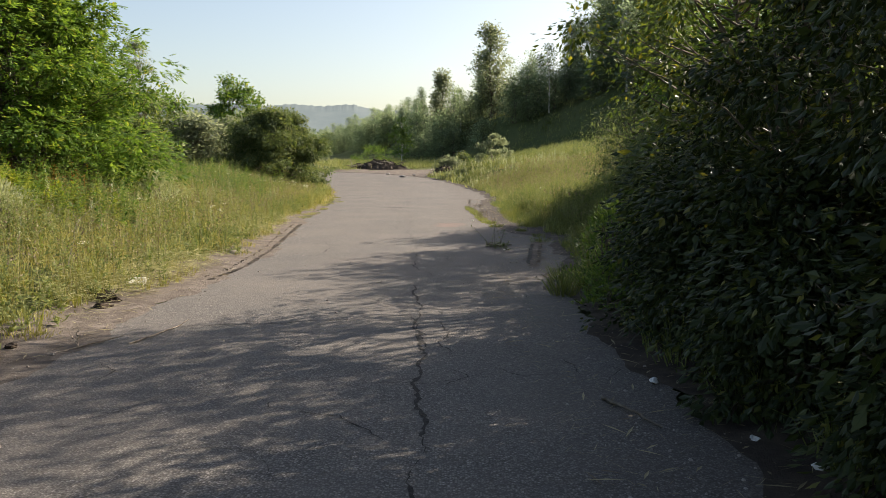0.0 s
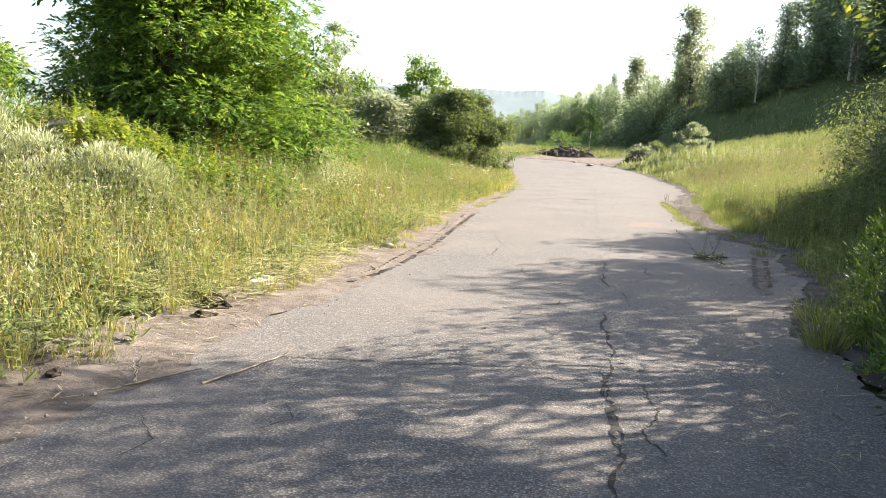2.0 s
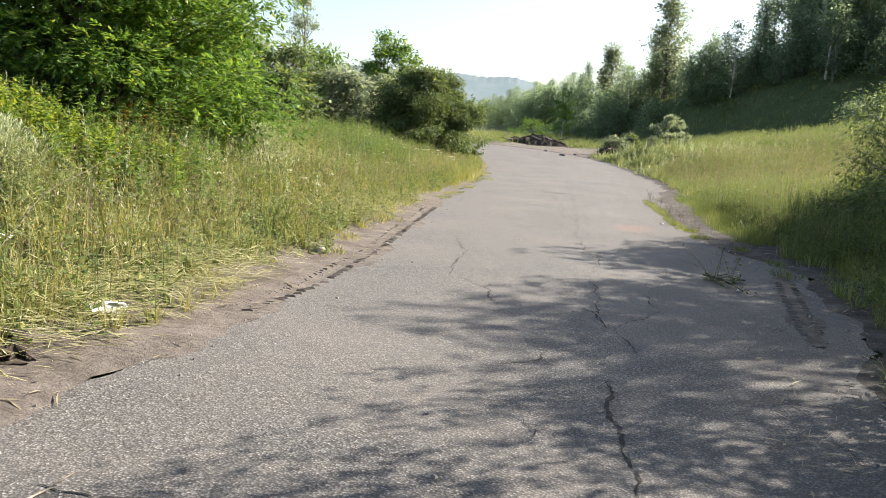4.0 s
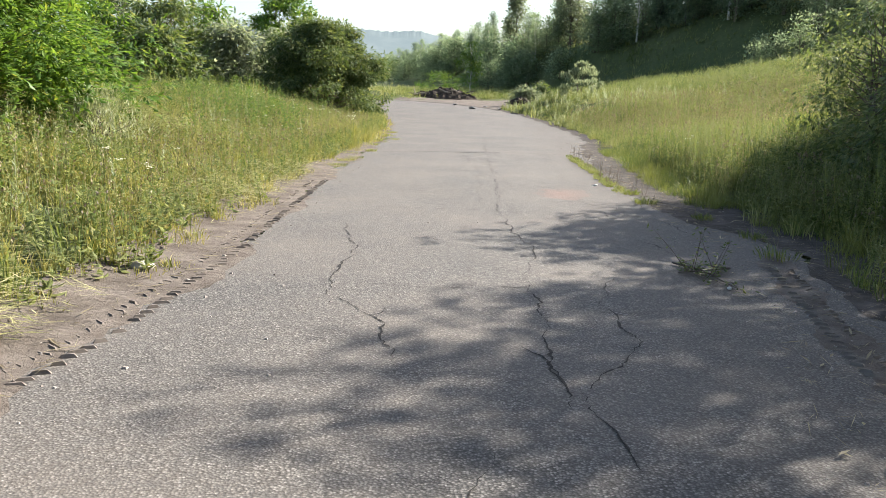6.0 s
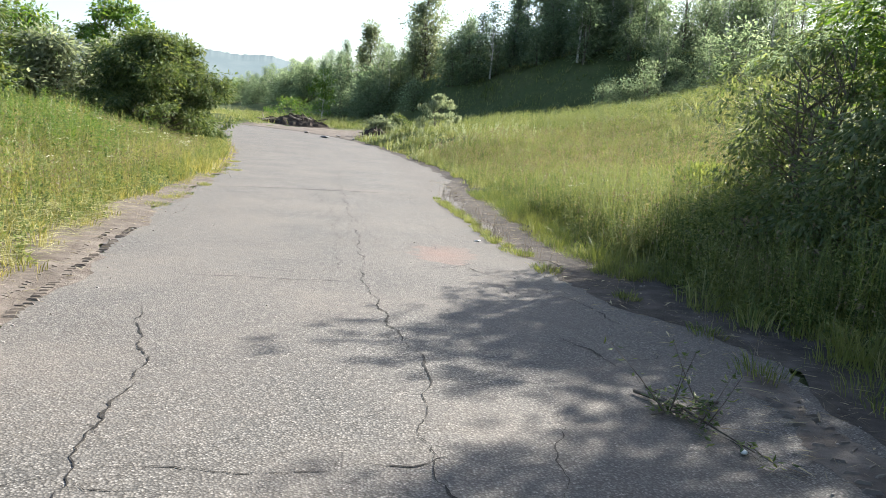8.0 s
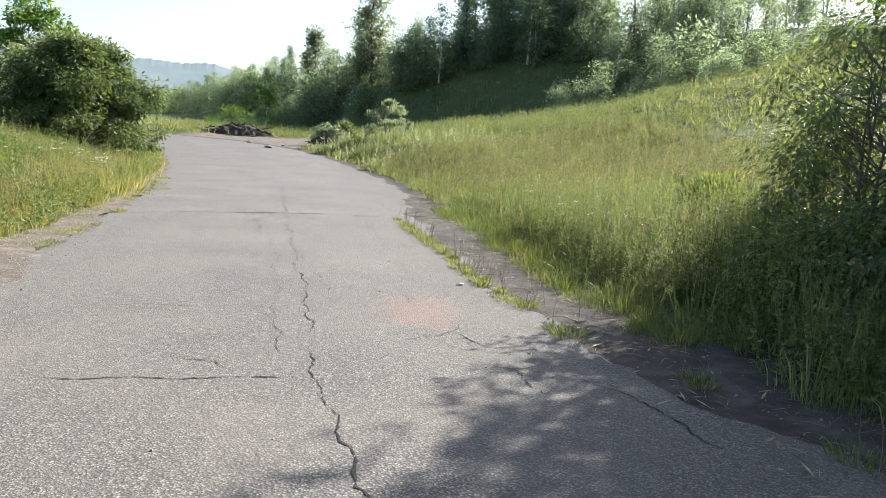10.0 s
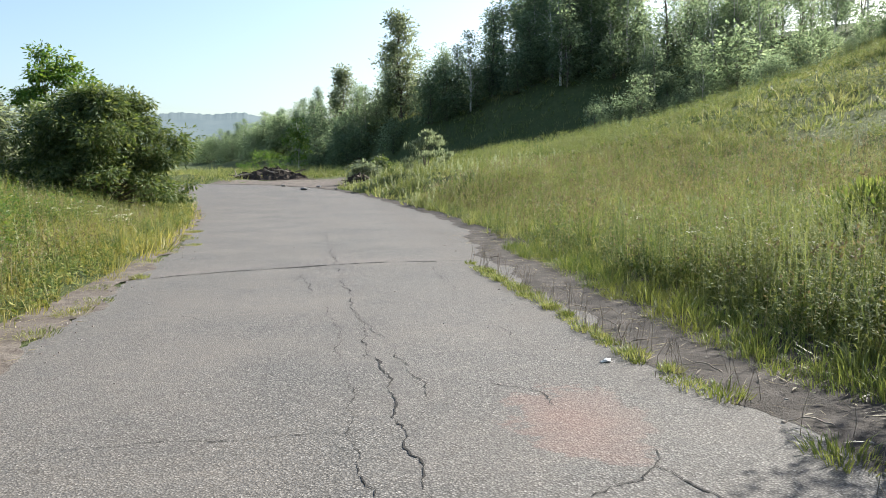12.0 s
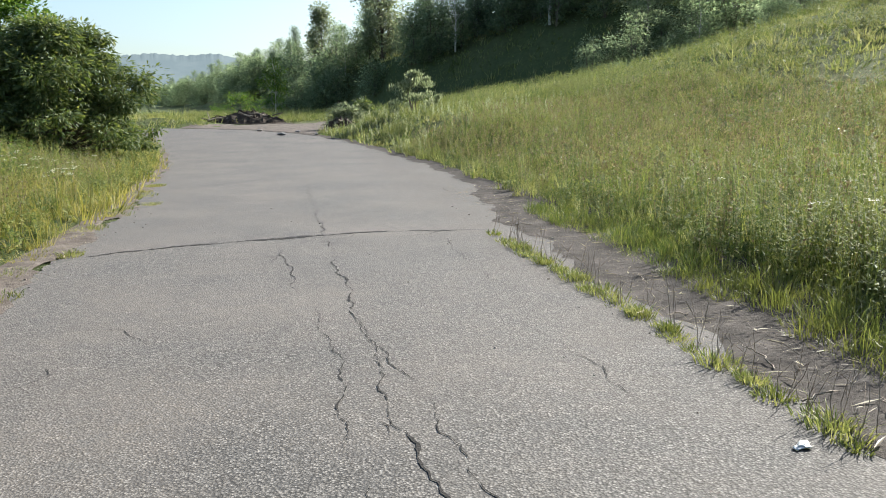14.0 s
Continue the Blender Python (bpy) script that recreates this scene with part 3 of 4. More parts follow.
# tyre treads pressed into the earth
def tyre_track(y0, y1, way, spread, chance, label, seed):
    """Two rows of slanting lugs left by a tractor tyre along a line x(y)."""
    rng = np.random.default_rng(seed)
    pieces = []
    for y in np.arange(y0, y1, 0.105):
        x = np.interp(y, way[0], way[1])
        for s in (-1, 1):
            if rng.random() < chance:
                continue
            cx, cy = x + s * spread + rng.normal(0, 0.008), y + (0.05 if s > 0 else 0) + rng.normal(0, 0.014)
            l, w, hgt = spread * 0.7 * rng.uniform(0.7, 1.15), 0.013, 0.004 + 0.007 * rng.uniform(0, 1)
            turn = s * 0.45 + rng.normal(0, 0.15)
            ax, ay = math.cos(turn), math.sin(turn)
            base = np.array([(-l, -w), (l, -w), (l, w), (-l, w)])
            rot = np.array([[ax, ay], [-ay, ax]])
            z = max(float(height(cx, cy)), float(road_z(cx, cy))) + 0.012
            v = np.concatenate([np.c_[base @ rot + (cx, cy), np.full(4, z - 0.02)], np.c_[base * (0.55, 0.3) @ rot + (cx, cy), np.full(4, z + hgt)]])
            pieces.append((v, np.array([(4, 5, 6, 7), (0, 1, 5, 4), (1, 2, 6, 5), (2, 3, 7, 6), (3, 0, 4, 7)])))
    v, f = joined(pieces)
    return tagged(mesh_object("tyre_track", v, f, TREAD), label, "tyre track", kind="stuff")


tyre_track(10.6, 20.5, ((10.5, 12, 14, 16.3, 19.4, 21), (-3.2, -3.06, -3.13, -3.34, -3.62, -3.75)), 0.085, 0.12, "dark tread of a tractor tyre pressed into the verge", 10)
RUT = ((11.6, 12.8, 13.7, 14.2, 15.2), (1.3, 1.46, 1.57, 1.64, 1.78))
tyre_track(11.9, 14.8, RUT, 0.075, 0.1, "muddy tread of a tyre drying on the asphalt", 11)
ys = np.arange(11.5, 15.3, 0.06)
t = np.linspace(-1, 1, 7)
wide = (0.12 + 0.05 * np.sin(ys * 5.1) + 0.025 * np.random.default_rng(12).standard_normal(len(ys))) * np.minimum(1, np.minimum(ys - 11.4, 15.4 - ys) * 2)
gx = np.interp(ys, *RUT)[:, None] + wide[:, None] * t[None]
gy = np.repeat(ys[:, None], 7, 1)
v = np.stack([gx, gy, road_z(gx, gy) + 0.003 + 0.006 * (1 - t ** 2)[None] + 0.008 * np.exp(-((t - 0.75) / 0.2) ** 2)[None]], -1).reshape(-1, 3)
i = (np.arange(len(ys) - 1)[:, None] * 7 + np.arange(6)[None]).ravel()
tagged(mesh_object("mud_streak", v, np.stack([i, i + 1, i + 8, i + 7], 1), SOIL, smooth=True), "streak of dark mud trodden onto the asphalt", "mud")


# ---- trees and bushes beside the road ----
ELDER_LABEL = "multi-stemmed box elder with bright green compound leaves on the bank"
ON_BANK = "box elders on the bank"
tree("box_elder", -9.7, 19.0, 5.3, 3.4, 90000, 0.115, ELDER, ELDER_LABEL, 11, "dome", 5, 0.2, 300, 0.3, droop=0.05, slim=0.54, group=ON_BANK, leaflets=6)
tree("box_elder", -11.4, 20.4, 5.7, 2.7, 56000, 0.125, ELDER, ELDER_LABEL, 12, "dome", 5, 0.3, 260, 0.34, droop=0.05, slim=0.54, group=ON_BANK, leaflets=6)
tree("box_elder", -11.6, 24.4, 5.4, 2.8, 30000, 0.17, ELDER, ELDER_LABEL, 13, "dome", 4, 0.4, 140, 0.4, droop=0.05, group=ON_BANK, leaflets=6)
tree("willow_bush", -9.7, 46.3, 4.1, 3.5, 52000, 0.17, WILLOW, "dense rounded dark green willow bush at the road's bend", 21, "dome", 6, 0.2, 420, 0.3, category="bush")
tree("young_maple", -14.0, 55.5, 6.3, 2.1, 11000, 0.18, ELDER, "young large-leaved tree standing behind the willow bush", 22, "round", 2, 1.2, 90, 0.3, slim=0.6)
tree("slender_poplar", -40, 108, 16.3, 3.6, 6500, 0.28, HAZED_POPLAR, "slender grey poplar with an airy thin crown", 23, "tall", 1, 2.5, 70, 0.5, slim=0.5)
for k, (x, y, h, r) in enumerate([(-17.5, 47, 5.0, 3.0), (-21.5, 50, 5.6, 3.2), (-18.6, 56, 5.2, 2.8), (-25, 45, 5.6, 3.2), (-14.5, 48, 3.4, 2.2), (-19.5, 44, 4.2, 2.6), (-16.2, 43, 3.0, 2.0), (-12.6, 50.5, 3.4, 2.0), (-27, 31, 5.2, 3.4), (-31, 36, 6.6, 3.4), (-24, 36, 5.0, 3.0)]):
    tree("goat_willow", x, y, h, r, 5000, 0.3, (WILLOW, HAZED_POPLAR, ELDER)[k % 3], "grey-green goat willow behind the bank", 24 + k, "dome", 5, 0.3, 90, 0.4, category="bush", group="bushes behind the bank")

THICK = "dense dark broadleaf tree of the shady roadside thicket, its unseen back row added for shade"
# back row (x past 6): unseen trees added to block skylight
for k, (x, y, h, r) in enumerate([(4.0, 9.7, 6.4, 2.6), (4.3, 6.0, 7.0, 2.8), (4.4, 2.0, 6.8, 2.7), (4.8, -1.8, 7.0, 2.8), (8.0, 7.4, 7.6, 3.0), (8.2, 3.2, 7.8, 3.0), (8.4, -1.0, 7.6, 3.0), (8.3, 10.8, 6.0, 2.2)]):
    tree("thicket_tree", x, y, h, r, 20000 if x < 6 else 7000, 0.085 if x < 6 else 0.13, CANOPY, THICK, 31 + k, ("round" if k == 0 else "dome"), 5, (1.5 if k == 0 else 0.3), 170, (0.26 if k == 0 else 0.36), slim=0.5, group="roadside thicket")
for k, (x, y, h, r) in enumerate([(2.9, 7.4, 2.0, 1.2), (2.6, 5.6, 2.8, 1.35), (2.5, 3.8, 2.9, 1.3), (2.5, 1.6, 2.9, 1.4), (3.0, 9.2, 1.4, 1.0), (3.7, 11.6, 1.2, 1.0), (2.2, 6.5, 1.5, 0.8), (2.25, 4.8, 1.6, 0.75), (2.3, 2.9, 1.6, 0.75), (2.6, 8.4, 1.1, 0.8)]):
    tree("undergrowth_shrub", x, y, h, r, 13000, 0.065, SHADED_THICKET, "leafy undergrowth shrub at the edge of the thicket, shade put into its leaf colour", 131 + k, "dome", 6, 0.05, 80, 0.24, slim=0.5, category="shrub", group="undergrowth")
SLOPE = "box elder with drooping leaves above the shrubs on the slope"
tree("box_elder", 6.9, 20.0, 5.0, 2.2, 29000, 0.12, ELDER, SLOPE, 41, "dome", 4, 0.6, 110, 0.33, droop=0.2, leaflets=6)
tree("box_elder", 7.4, 14.7, 5.6, 2.1, 10000, 0.12, ELDER, SLOPE, 43, "dome", 4, 0.6, 110, 0.33, droop=0.2, leaflets=6)
tree("box_elder", 7.2, 16.9, 6.1, 2.4, 27000, 0.12, ELDER, SLOPE, 42, "dome", 4, 0.6, 110, 0.33, droop=0.2, leaflets=6)
for k, (x, y, h, r) in enumerate([(4.9, 17.2, 2.3, 1.4), (4.8, 20.2, 2.7, 1.5), (5.0, 14.4, 2.0, 1.4), (5.5, 21.8, 1.9, 1.0), (4.6, 18.4, 1.7, 1.1), (4.8, 15.9, 1.8, 1.1), (3.7, 19.3, 0.8, 0.7)]):
    tree("roadside_shrub", x, y, h, r, 7500, 0.085, (WEED if h < 1.2 else SALLOW), "leafy grey-green roadside shrub in tall grass", 51 + k, "dome", 6, 0.1, 100, 0.22, category="shrub", group="roadside shrubs")
tree("light_shrub", 5.4, 24.4, 0.8, 1.0, 2600, 0.1, WEED, "light green leafy shrub standing in the meadow grass", 58, "dome", 7, 0.1, 70, 0.2, category="shrub", droop=-0.3)
tree("sallow_bush", 3.9, 60.5, 2.1, 1.5, 3600, 0.16, HAZED_POPLAR, "small silvery sallow bush at the end of the meadow", 61, "dome", 6, 0.1, 40, 0.16, category="bush", droop=-0.5)
for k, (x, y, h, r) in enumerate([(-8, 97, 2.4, 3.4), (0.5, 66, 1.0, 1.0), (1.8, 70, 1.2, 1.0)]):
    tree("low_bush", x, y, h, r, 3000, 0.2, (ELDER, HAZED_POPLAR, WILLOW)[k], "low bush in the field beyond the road", 65 + k, "dome", 5, 0.05, 40, 0.3, category="bush")
tree("young_birch", -5.5, 112, 6.5, 1.6, 2500, 0.3, ELDER, "young light green birch before the wood", 69, "round", 1, 0.8, 40, 0.35, bark=BIRCH)

for k, (x, y, h, r) in enumerate([(-8.7, 11.3, 1.2, 0.6), (-9.3, 12.2, 1.3, 0.6), (-8.2, 12.0, 0.9, 0.5), (-7.6, 12.7, 0.7, 0.5), (-7.1, 12.9, 0.65, 0.45), (-10.2, 12.6, 1.4, 0.6), (-6.9, 19.6, 0.8, 0.7), (-7.4, 20.6, 0.8, 0.7), (-9.6, 10.6, 1.1, 0.6)]):
    tree("wormwood_bush", x, y, h, r, 3600, 0.075, SILVER, "silvery wormwood bush with feathery drooping plumes", 141 + k, "dome", 9, 0.05, 46, 0.14, category="bush", droop=-0.25, slim=0.22, group="wormwood bushes")
for k, (x, y, h, r) in enumerate([(2.0, 9.4, 0.9, 0.5), (2.15, 8.5, 0.95, 0.55), (2.3, 10.5, 1.0, 0.55), (1.75, 7.9, 0.55, 0.4)]):
    tree("roadside_sapling", x, y, h, r, 1500, 0.06, BROAD, "fresh green sapling arching over the edge of the asphalt", 151 + k, "dome", 8, 0.05, 40, 0.12, category="sapling", droop=-0.1, group="saplings at the road's edge")

# ---- woods on the hill ----
rng = np.random.default_rng(77)
kinds = []
for k, (nm, h, r, lv, sz, mt, sh, st, lw, lab, bk) in enumerate([
        ("birch_tree", 15, 2.7, 1700, 0.42, HAZED_ASPEN, "tall", 1, 2.5, "birch tree with a pale trunk at the edge of the wood", BIRCH),
        ("birch_tree", 14, 3.0, 1700, 0.42, HAZED_ASPEN, "tall", 1, 1.5, "birch tree with a pale trunk at the edge of the wood", BIRCH),
        ("aspen_tree", 13, 3.0, 1700, 0.42, HAZED_ASPEN, "round", 2, 1.2, "round-crowned aspen tree of the hillside wood, its grey-green paled for haze", BARK),
        ("pine_tree", 15, 2.4, 1700, 0.4, HAZED_PINE, "cone", 1, 1.2, "pointed conifer among the hillside trees, its colour paled for haze", BARK),
        ("goat_willow", 6, 3.2, 2000, 0.38, HAZED_ASPEN, "dome", 4, 0.2, "rounded goat willow at the foot of the wood", BARK)]):
    kinds.append((nm, h, r, lv, sz, mt, lab, 200 + k, sh, st, lw, bk))
made = {}


def plant(k, x, y, scale):
    """A tree of the wood: the first of a kind is built, the others are copies of it."""
    if k not in made:
        nm, h, r, lv, sz, mt, lab, seed, sh, st, lw, bk = kinds[k]
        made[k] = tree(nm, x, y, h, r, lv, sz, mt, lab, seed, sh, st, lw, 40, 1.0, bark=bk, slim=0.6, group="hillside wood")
        return made[k]
    m = Matrix.Translation((x, y, float(height(x, y)) - 0.1)) @ Matrix.Rotation(rng.uniform(0, 6.28), 4, 'Z') @ Matrix.Diagonal((scale * rng.uniform(0.85, 1.15), scale * rng.uniform(0.85, 1.15), scale, 1))
    return copy_thing(made[k], m)


def bank_front(x):
    return float(np.interp(x, (-90, -70, -40, -12, -3, 10, 23, 34, 60), (460, 380, 262, 172, 135, 96, 88, 86, 84)))


for k in range(5):                                      # the tallest of each kind stand on the shoulder of the hill
    plant(k, (27, 23, 31, 35, 34)[k], (108, 112, 114, 110, 84)[k], 1)
for k in range(170):                                    # the wood above the bank, running away down the valley
    x = 32 - 110 * rng.random() ** 1.15
    y = bank_front(x) + 9 + 32 * rng.random() ** 1.5
    plant(int(rng.choice(5, p=(0.27, 0.23, 0.24, 0.16, 0.1))), x, y, rng.uniform(0.36, 0.58) if x < 16 else rng.uniform(0.5, 0.75))
for k in range(44):                                     # bushes at its foot
    x = 8 - 85 * rng.random()
    y = bank_front(x) + rng.uniform(-2, 8)
    plant(4, x, y, rng.uniform(0.6, 1.15))
for k in range(46):                                     # the thick understorey
    x = rng.uniform(-30, 36)
    plant(4, x, bank_front(x) + rng.uniform(9, 26), rng.uniform(0.5, 1.0))
for k in range(20):
    plant(int(rng.choice(4, p=(0.4, 0.25, 0.25, 0.1))), rng.uniform(21, 37), rng.uniform(103, 122), rng.uniform(0.85, 1.1))
for k in range(9):
    plant(int(rng.choice((1, 2, 4))), rng.uniform(36, 44), rng.uniform(95, 108), rng.uniform(0.6, 0.8))
for k in range(14):
    plant(int(rng.choice((0, 1, 3))), rng.uniform(52, 74), rng.uniform(118, 136), rng.uniform(0.55, 0.75))
for k in range(14):
    plant(int(rng.choice((0, 1, 2))), rng.uniform(40, 60), rng.uniform(98, 118), rng.uniform(0.6, 0.85))
for k in range(22):                                     # young trees and shrubs where the bank runs out into the slope
    plant(int(rng.choice((4, 4, 4, 2, 1))), rng.uniform(21, 36), rng.uniform(78, 94), rng.uniform(0.3, 0.62))
for x, y, sc in ((45, 74, 0.95), (49, 77, 0.9), (52, 70, 1.0)):
    plant(2, x, y, sc)
for k in range(9):
    plant(int(rng.choice((1, 2, 2))), rng.uniform(62, 92), rng.uniform(100, 132), rng.uniform(0.5, 0.75))
for x, y, sc in ((36, 77, 0.6), (39, 79, 0.5), (33.5, 76, 0.4), (30, 70, 0.4), (41, 73, 0.45)):
    plant(4, x, y, sc)
for k in range(30):                                     # shrubs scattered on the open slope
    x, y = rng.uniform(24, 60), rng.uniform(60, 104)
    plant(4, x, y, rng.uniform(0.18, 0.42))
tree("silver_poplar", 7.4, 121, 13.2, 3.1, 9000, 0.36, HAZED_POPLAR, "very tall silvery poplar standing over the wood", 301, "tall", 1, 1.0, 90, 0.75, slim=0.6)
tree("silver_poplar", 0.14, 139.8, 9.4, 2.1, 5000, 0.36, HAZED_POPLAR, "tall silvery poplar at the end of the wood", 302, "tall", 1, 0.8, 70, 0.6, slim=0.6)


# ---- distance ----
def ridge(name, dist, a0, a1, profile, material, label, seed, depth):
    """A wooded ridge far off: an uneven slope with a jagged skyline of tree tops."""
    rng = np.random.default_rng(seed)
    ang = np.radians(np.arange(a0, a1, 0.06))
    top = dist * np.tan(np.radians(np.interp(np.degrees(ang), profile[0], profile[1])))
    crest = dist * 0.0012 * (rng.random(len(ang)) + np.abs(np.sin(ang * 310)) + np.sin(ang * 97))
    rows = 14
    v = []
    for r in range(rows):
        t = r / (rows - 1)
        d = dist + depth * t
        z = -10 + (top + 10) * t ** 0.8 + crest * (r == rows - 1)
        v.append(np.stack([np.sin(ang) * d, np.cos(ang) * d, z], 1))
    n, m = rows, len(ang)
    v = np.concatenate(v)
    i = (np.arange(n - 1)[:, None] * m + np.arange(m - 1)[None]).ravel()
    return tagged(mesh_object(name, v, np.stack([i, i + 1, i + m + 1, i + m], 1), material, smooth=True), label, "hill", kind="structure")


# distant slopes: haze is put into the colour and a faint glow
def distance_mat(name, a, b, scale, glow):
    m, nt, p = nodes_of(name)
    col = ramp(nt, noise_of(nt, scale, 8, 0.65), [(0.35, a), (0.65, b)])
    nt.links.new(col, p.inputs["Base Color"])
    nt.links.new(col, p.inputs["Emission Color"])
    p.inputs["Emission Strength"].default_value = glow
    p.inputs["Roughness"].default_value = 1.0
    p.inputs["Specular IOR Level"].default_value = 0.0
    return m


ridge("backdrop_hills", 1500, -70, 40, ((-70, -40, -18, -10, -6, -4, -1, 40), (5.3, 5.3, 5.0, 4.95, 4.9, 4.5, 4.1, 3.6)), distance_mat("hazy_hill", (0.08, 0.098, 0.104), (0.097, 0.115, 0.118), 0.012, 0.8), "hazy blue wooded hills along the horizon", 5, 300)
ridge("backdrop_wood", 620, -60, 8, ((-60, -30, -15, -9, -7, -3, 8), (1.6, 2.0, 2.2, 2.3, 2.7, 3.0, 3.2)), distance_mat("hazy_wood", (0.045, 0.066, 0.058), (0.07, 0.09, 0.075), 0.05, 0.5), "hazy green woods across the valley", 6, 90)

# ---- grass ----
def strip(rng, n, y0, y1, d0, d1, side, power=1.0):
    y = y0 + (y1 - y0) * rng.random(n) ** power
    d = d0 + (d1 - d0) * rng.random(n) ** 1.1
    d = d + 0.14 * np.sin(y * 1.7) * (d < 1.5) + 0.1 * np.sin(y * 4.9)
    x = left_edge(y) - d if side < 0 else right_edge(y) + d
    keep = ((x + 4) / 6.5) ** 2 + ((y - 70) / 8.5) ** 2 > 1 + 0.2 * np.sin(3 * x)      # none on the bare earth
    return x[keep], y[keep]


rng = np.random.default_rng(5)
g = []
x, y = strip(rng, 2800, -3, 34, 0.45, 6.5, -1, 1.05)
g.append(tussocks(rng, x, y, 26, 0.15, 0.3 * (0.5 + 0.5 * smooth01(0.4, 1.8, left_edge(y) - x)) * (1 + 0.35 * lumps(x, y, 1.4)), 0.009))
x, y = strip(rng, 1500, -2, 45, 5, 16, -1, 1.05)
g.append(tussocks(rng, x, y, 24, 0.25, 0.45 * (1 + 0.35 * lumps(x, y, 2.2)) * (1 - 0.75 * np.exp(-((x + 9.0) ** 2 / 6 + (y - 13.0) ** 2 / 4))), 0.016))
x, y = strip(rng, 2600, 30, 80, 0.2, 16, -1)
g.append(tussocks(rng, x, y, 16, 0.35, 0.34 * (1 + 0.3 * lumps(x, y, 2.5)), 0.028, tris=1))
stuff("dry_meadow_grass", g, DRYGRASS, "sunlit meadow grass with much straw yellow in it", "grass")
g = []
x, y = strip(rng, 2700, 15, 50, 0.25, 12, 1, 1.1)
g.append(tussocks(rng, x, y, 24, 0.16, 0.27 * (1 + 0.35 * lumps(x, y, 1.4)), 0.011))
x, y = strip(rng, 5600, 42, 112, 0.3, 52, 1)
g.append(tussocks(rng, x, y, 16, 0.5, 0.34 * (1 + 0.4 * lumps(x, y, 5.0)), 0.065, tris=1))
n = 2600
x, y = rng.uniform(-30, 60, n), rng.uniform(80, 140, n)
g.append(tussocks(rng, x, y, 14, 0.6, 0.55, 0.08, tris=1))
stuff("meadow_grass", g, GRASS, "tall sunlit meadow grass, green and straw yellow", "grass")
g = []
x, y = strip(rng, 2000, 8, 36, 0.08, 4.5, 1)
keep = rng.random(len(x)) > smooth01(20, 36, y)
x, y = x[keep], y[keep]
g.append(tussocks(rng, x, y, 38, 0.17, 0.31 * (0.45 + 0.55 * smooth01(0.1, 1.0, x - right_edge(y))) * (1 + 0.3 * lumps(x, y, 1.2)), 0.0075))
x, y = strip(rng, 620, 18.5, 30, -0.3, 0.35, 1)
g.append(tussocks(rng, x, y, 28, 0.13, 0.17, 0.007))
x, y = strip(rng, 500, -6, 12, 0.2, 3, 1)
g.append(tussocks(rng, x, y, 24, 0.2, 0.3, 0.011))
x, y = strip(rng, 700, -2, 40, 0.5, 9, -1)
g.append(tussocks(rng, x, y, 26, 0.18, 0.32, 0.011))
stuff("lush_grass", g, LUSH, "lush green roadside grass in fresh tussocks", "grass")
g = []
x, y = strip(rng, 7200, -2, 36, 0.5, 9, -1)
g.append(weed_plants(rng, x, y, (0.36 + 0.05 * (left_edge(y) - x)) * (1 + 0.3 * lumps(x, y, 1.5)), 15, 0.095, 0.48, 0.25))
x, y = strip(rng, 2600, 8, 50, 5.0, 15, -1)
g.append(weed_plants(rng, x, y, (1.0 + 0.3 * lumps(x, y, 3.0)) * (1 - 0.75 * np.exp(-((x + 9.0) ** 2 / 6 + (y - 13.0) ** 2 / 4))), 20, 0.13, 0.4))
x, y = strip(rng, 8600, 9, 48, 0.3, 11, 1)
g.append(weed_plants(rng, x, y, 0.38 * (1 + 0.4 * lumps(x, y, 1.7)), 14, 0.08, 0.42, 0.3))
x, y = strip(rng, 4300, 16, 30, 0.5, 3.6, 1)
keep = rng.random(len(x)) > smooth01(22, 30, y)
x, y = x[keep], y[keep]
g.append(weed_plants(rng, x, y, 0.82 * (1 + 0.3 * lumps(x, y, 1.3)), 34, 0.055, 0.45, 0.25))
x, y = strip(rng, 1600, 45, 76, 0.5, 12, 1)
g.append(weed_plants(rng, x, y, 0.42, 18, 0.12))
x, y = strip(rng, 6500, 34, 104, 8, 62, 1)
g.append(weed_plants(rng, x, y, 0.5 * (1 + 0.5 * lumps(x, y, 4.0)), 18, 0.15, 0.45))
x, y = strip(rng, 2600, 34, 60, 0.3, 8, -1)
g.append(weed_plants(rng, x, y, 0.42, 14, 0.12, 0.4, 0.3))
for n, y0, y1, d0, d1, per, sp, h, size in ((130, 19, 60, 0.8, 13, 34, 0.42, 0.6, 0.1), (260, 45, 104, 9, 55, 40, 1.0, 0.7, 0.15), (70, 6, 44, 2.0, 9, 30, 0.4, 0.7, 0.1)):
    x, y = strip(rng, n, y0, y1, d0, d1, -1 if n == 70 else 1)                  # denser clumps that stand out of the meadow
    k = np.repeat(np.arange(len(x)), per)
    x, y = x[k] + rng.normal(0, sp, len(k)), y[k] + rng.normal(0, sp, len(k))
    ok = np.maximum(left_edge(y) - x, x - right_edge(y)) > 0.4
    g.append(weed_plants(rng, x[ok], y[ok], h, 14, size, 0.45, 0.3))
stuff("tall_weeds", g, WEED, "tall leafy green weeds among the grass", "weeds")
g = []
x, y = strip(rng, 170, 6, 40, 1.5, 12, -1)
g.append(weed_plants(rng, x, y, 0.8, 50, 0.09, 0.18, 1.0))
x, y = strip(rng, 220, 46, 70, 0.5, 8, 1)
g.append(weed_plants(rng, x, y, 0.6, 40, 0.14, 0.2, 1.0))
stuff("wormwood", g, SILVER, "silvery grey-green wormwood growing in drifts", "weeds")
n = 1100
x, y = -5.4 - 5.5 * rng.random(n) ** 0.8, rng.uniform(13, 36, n)
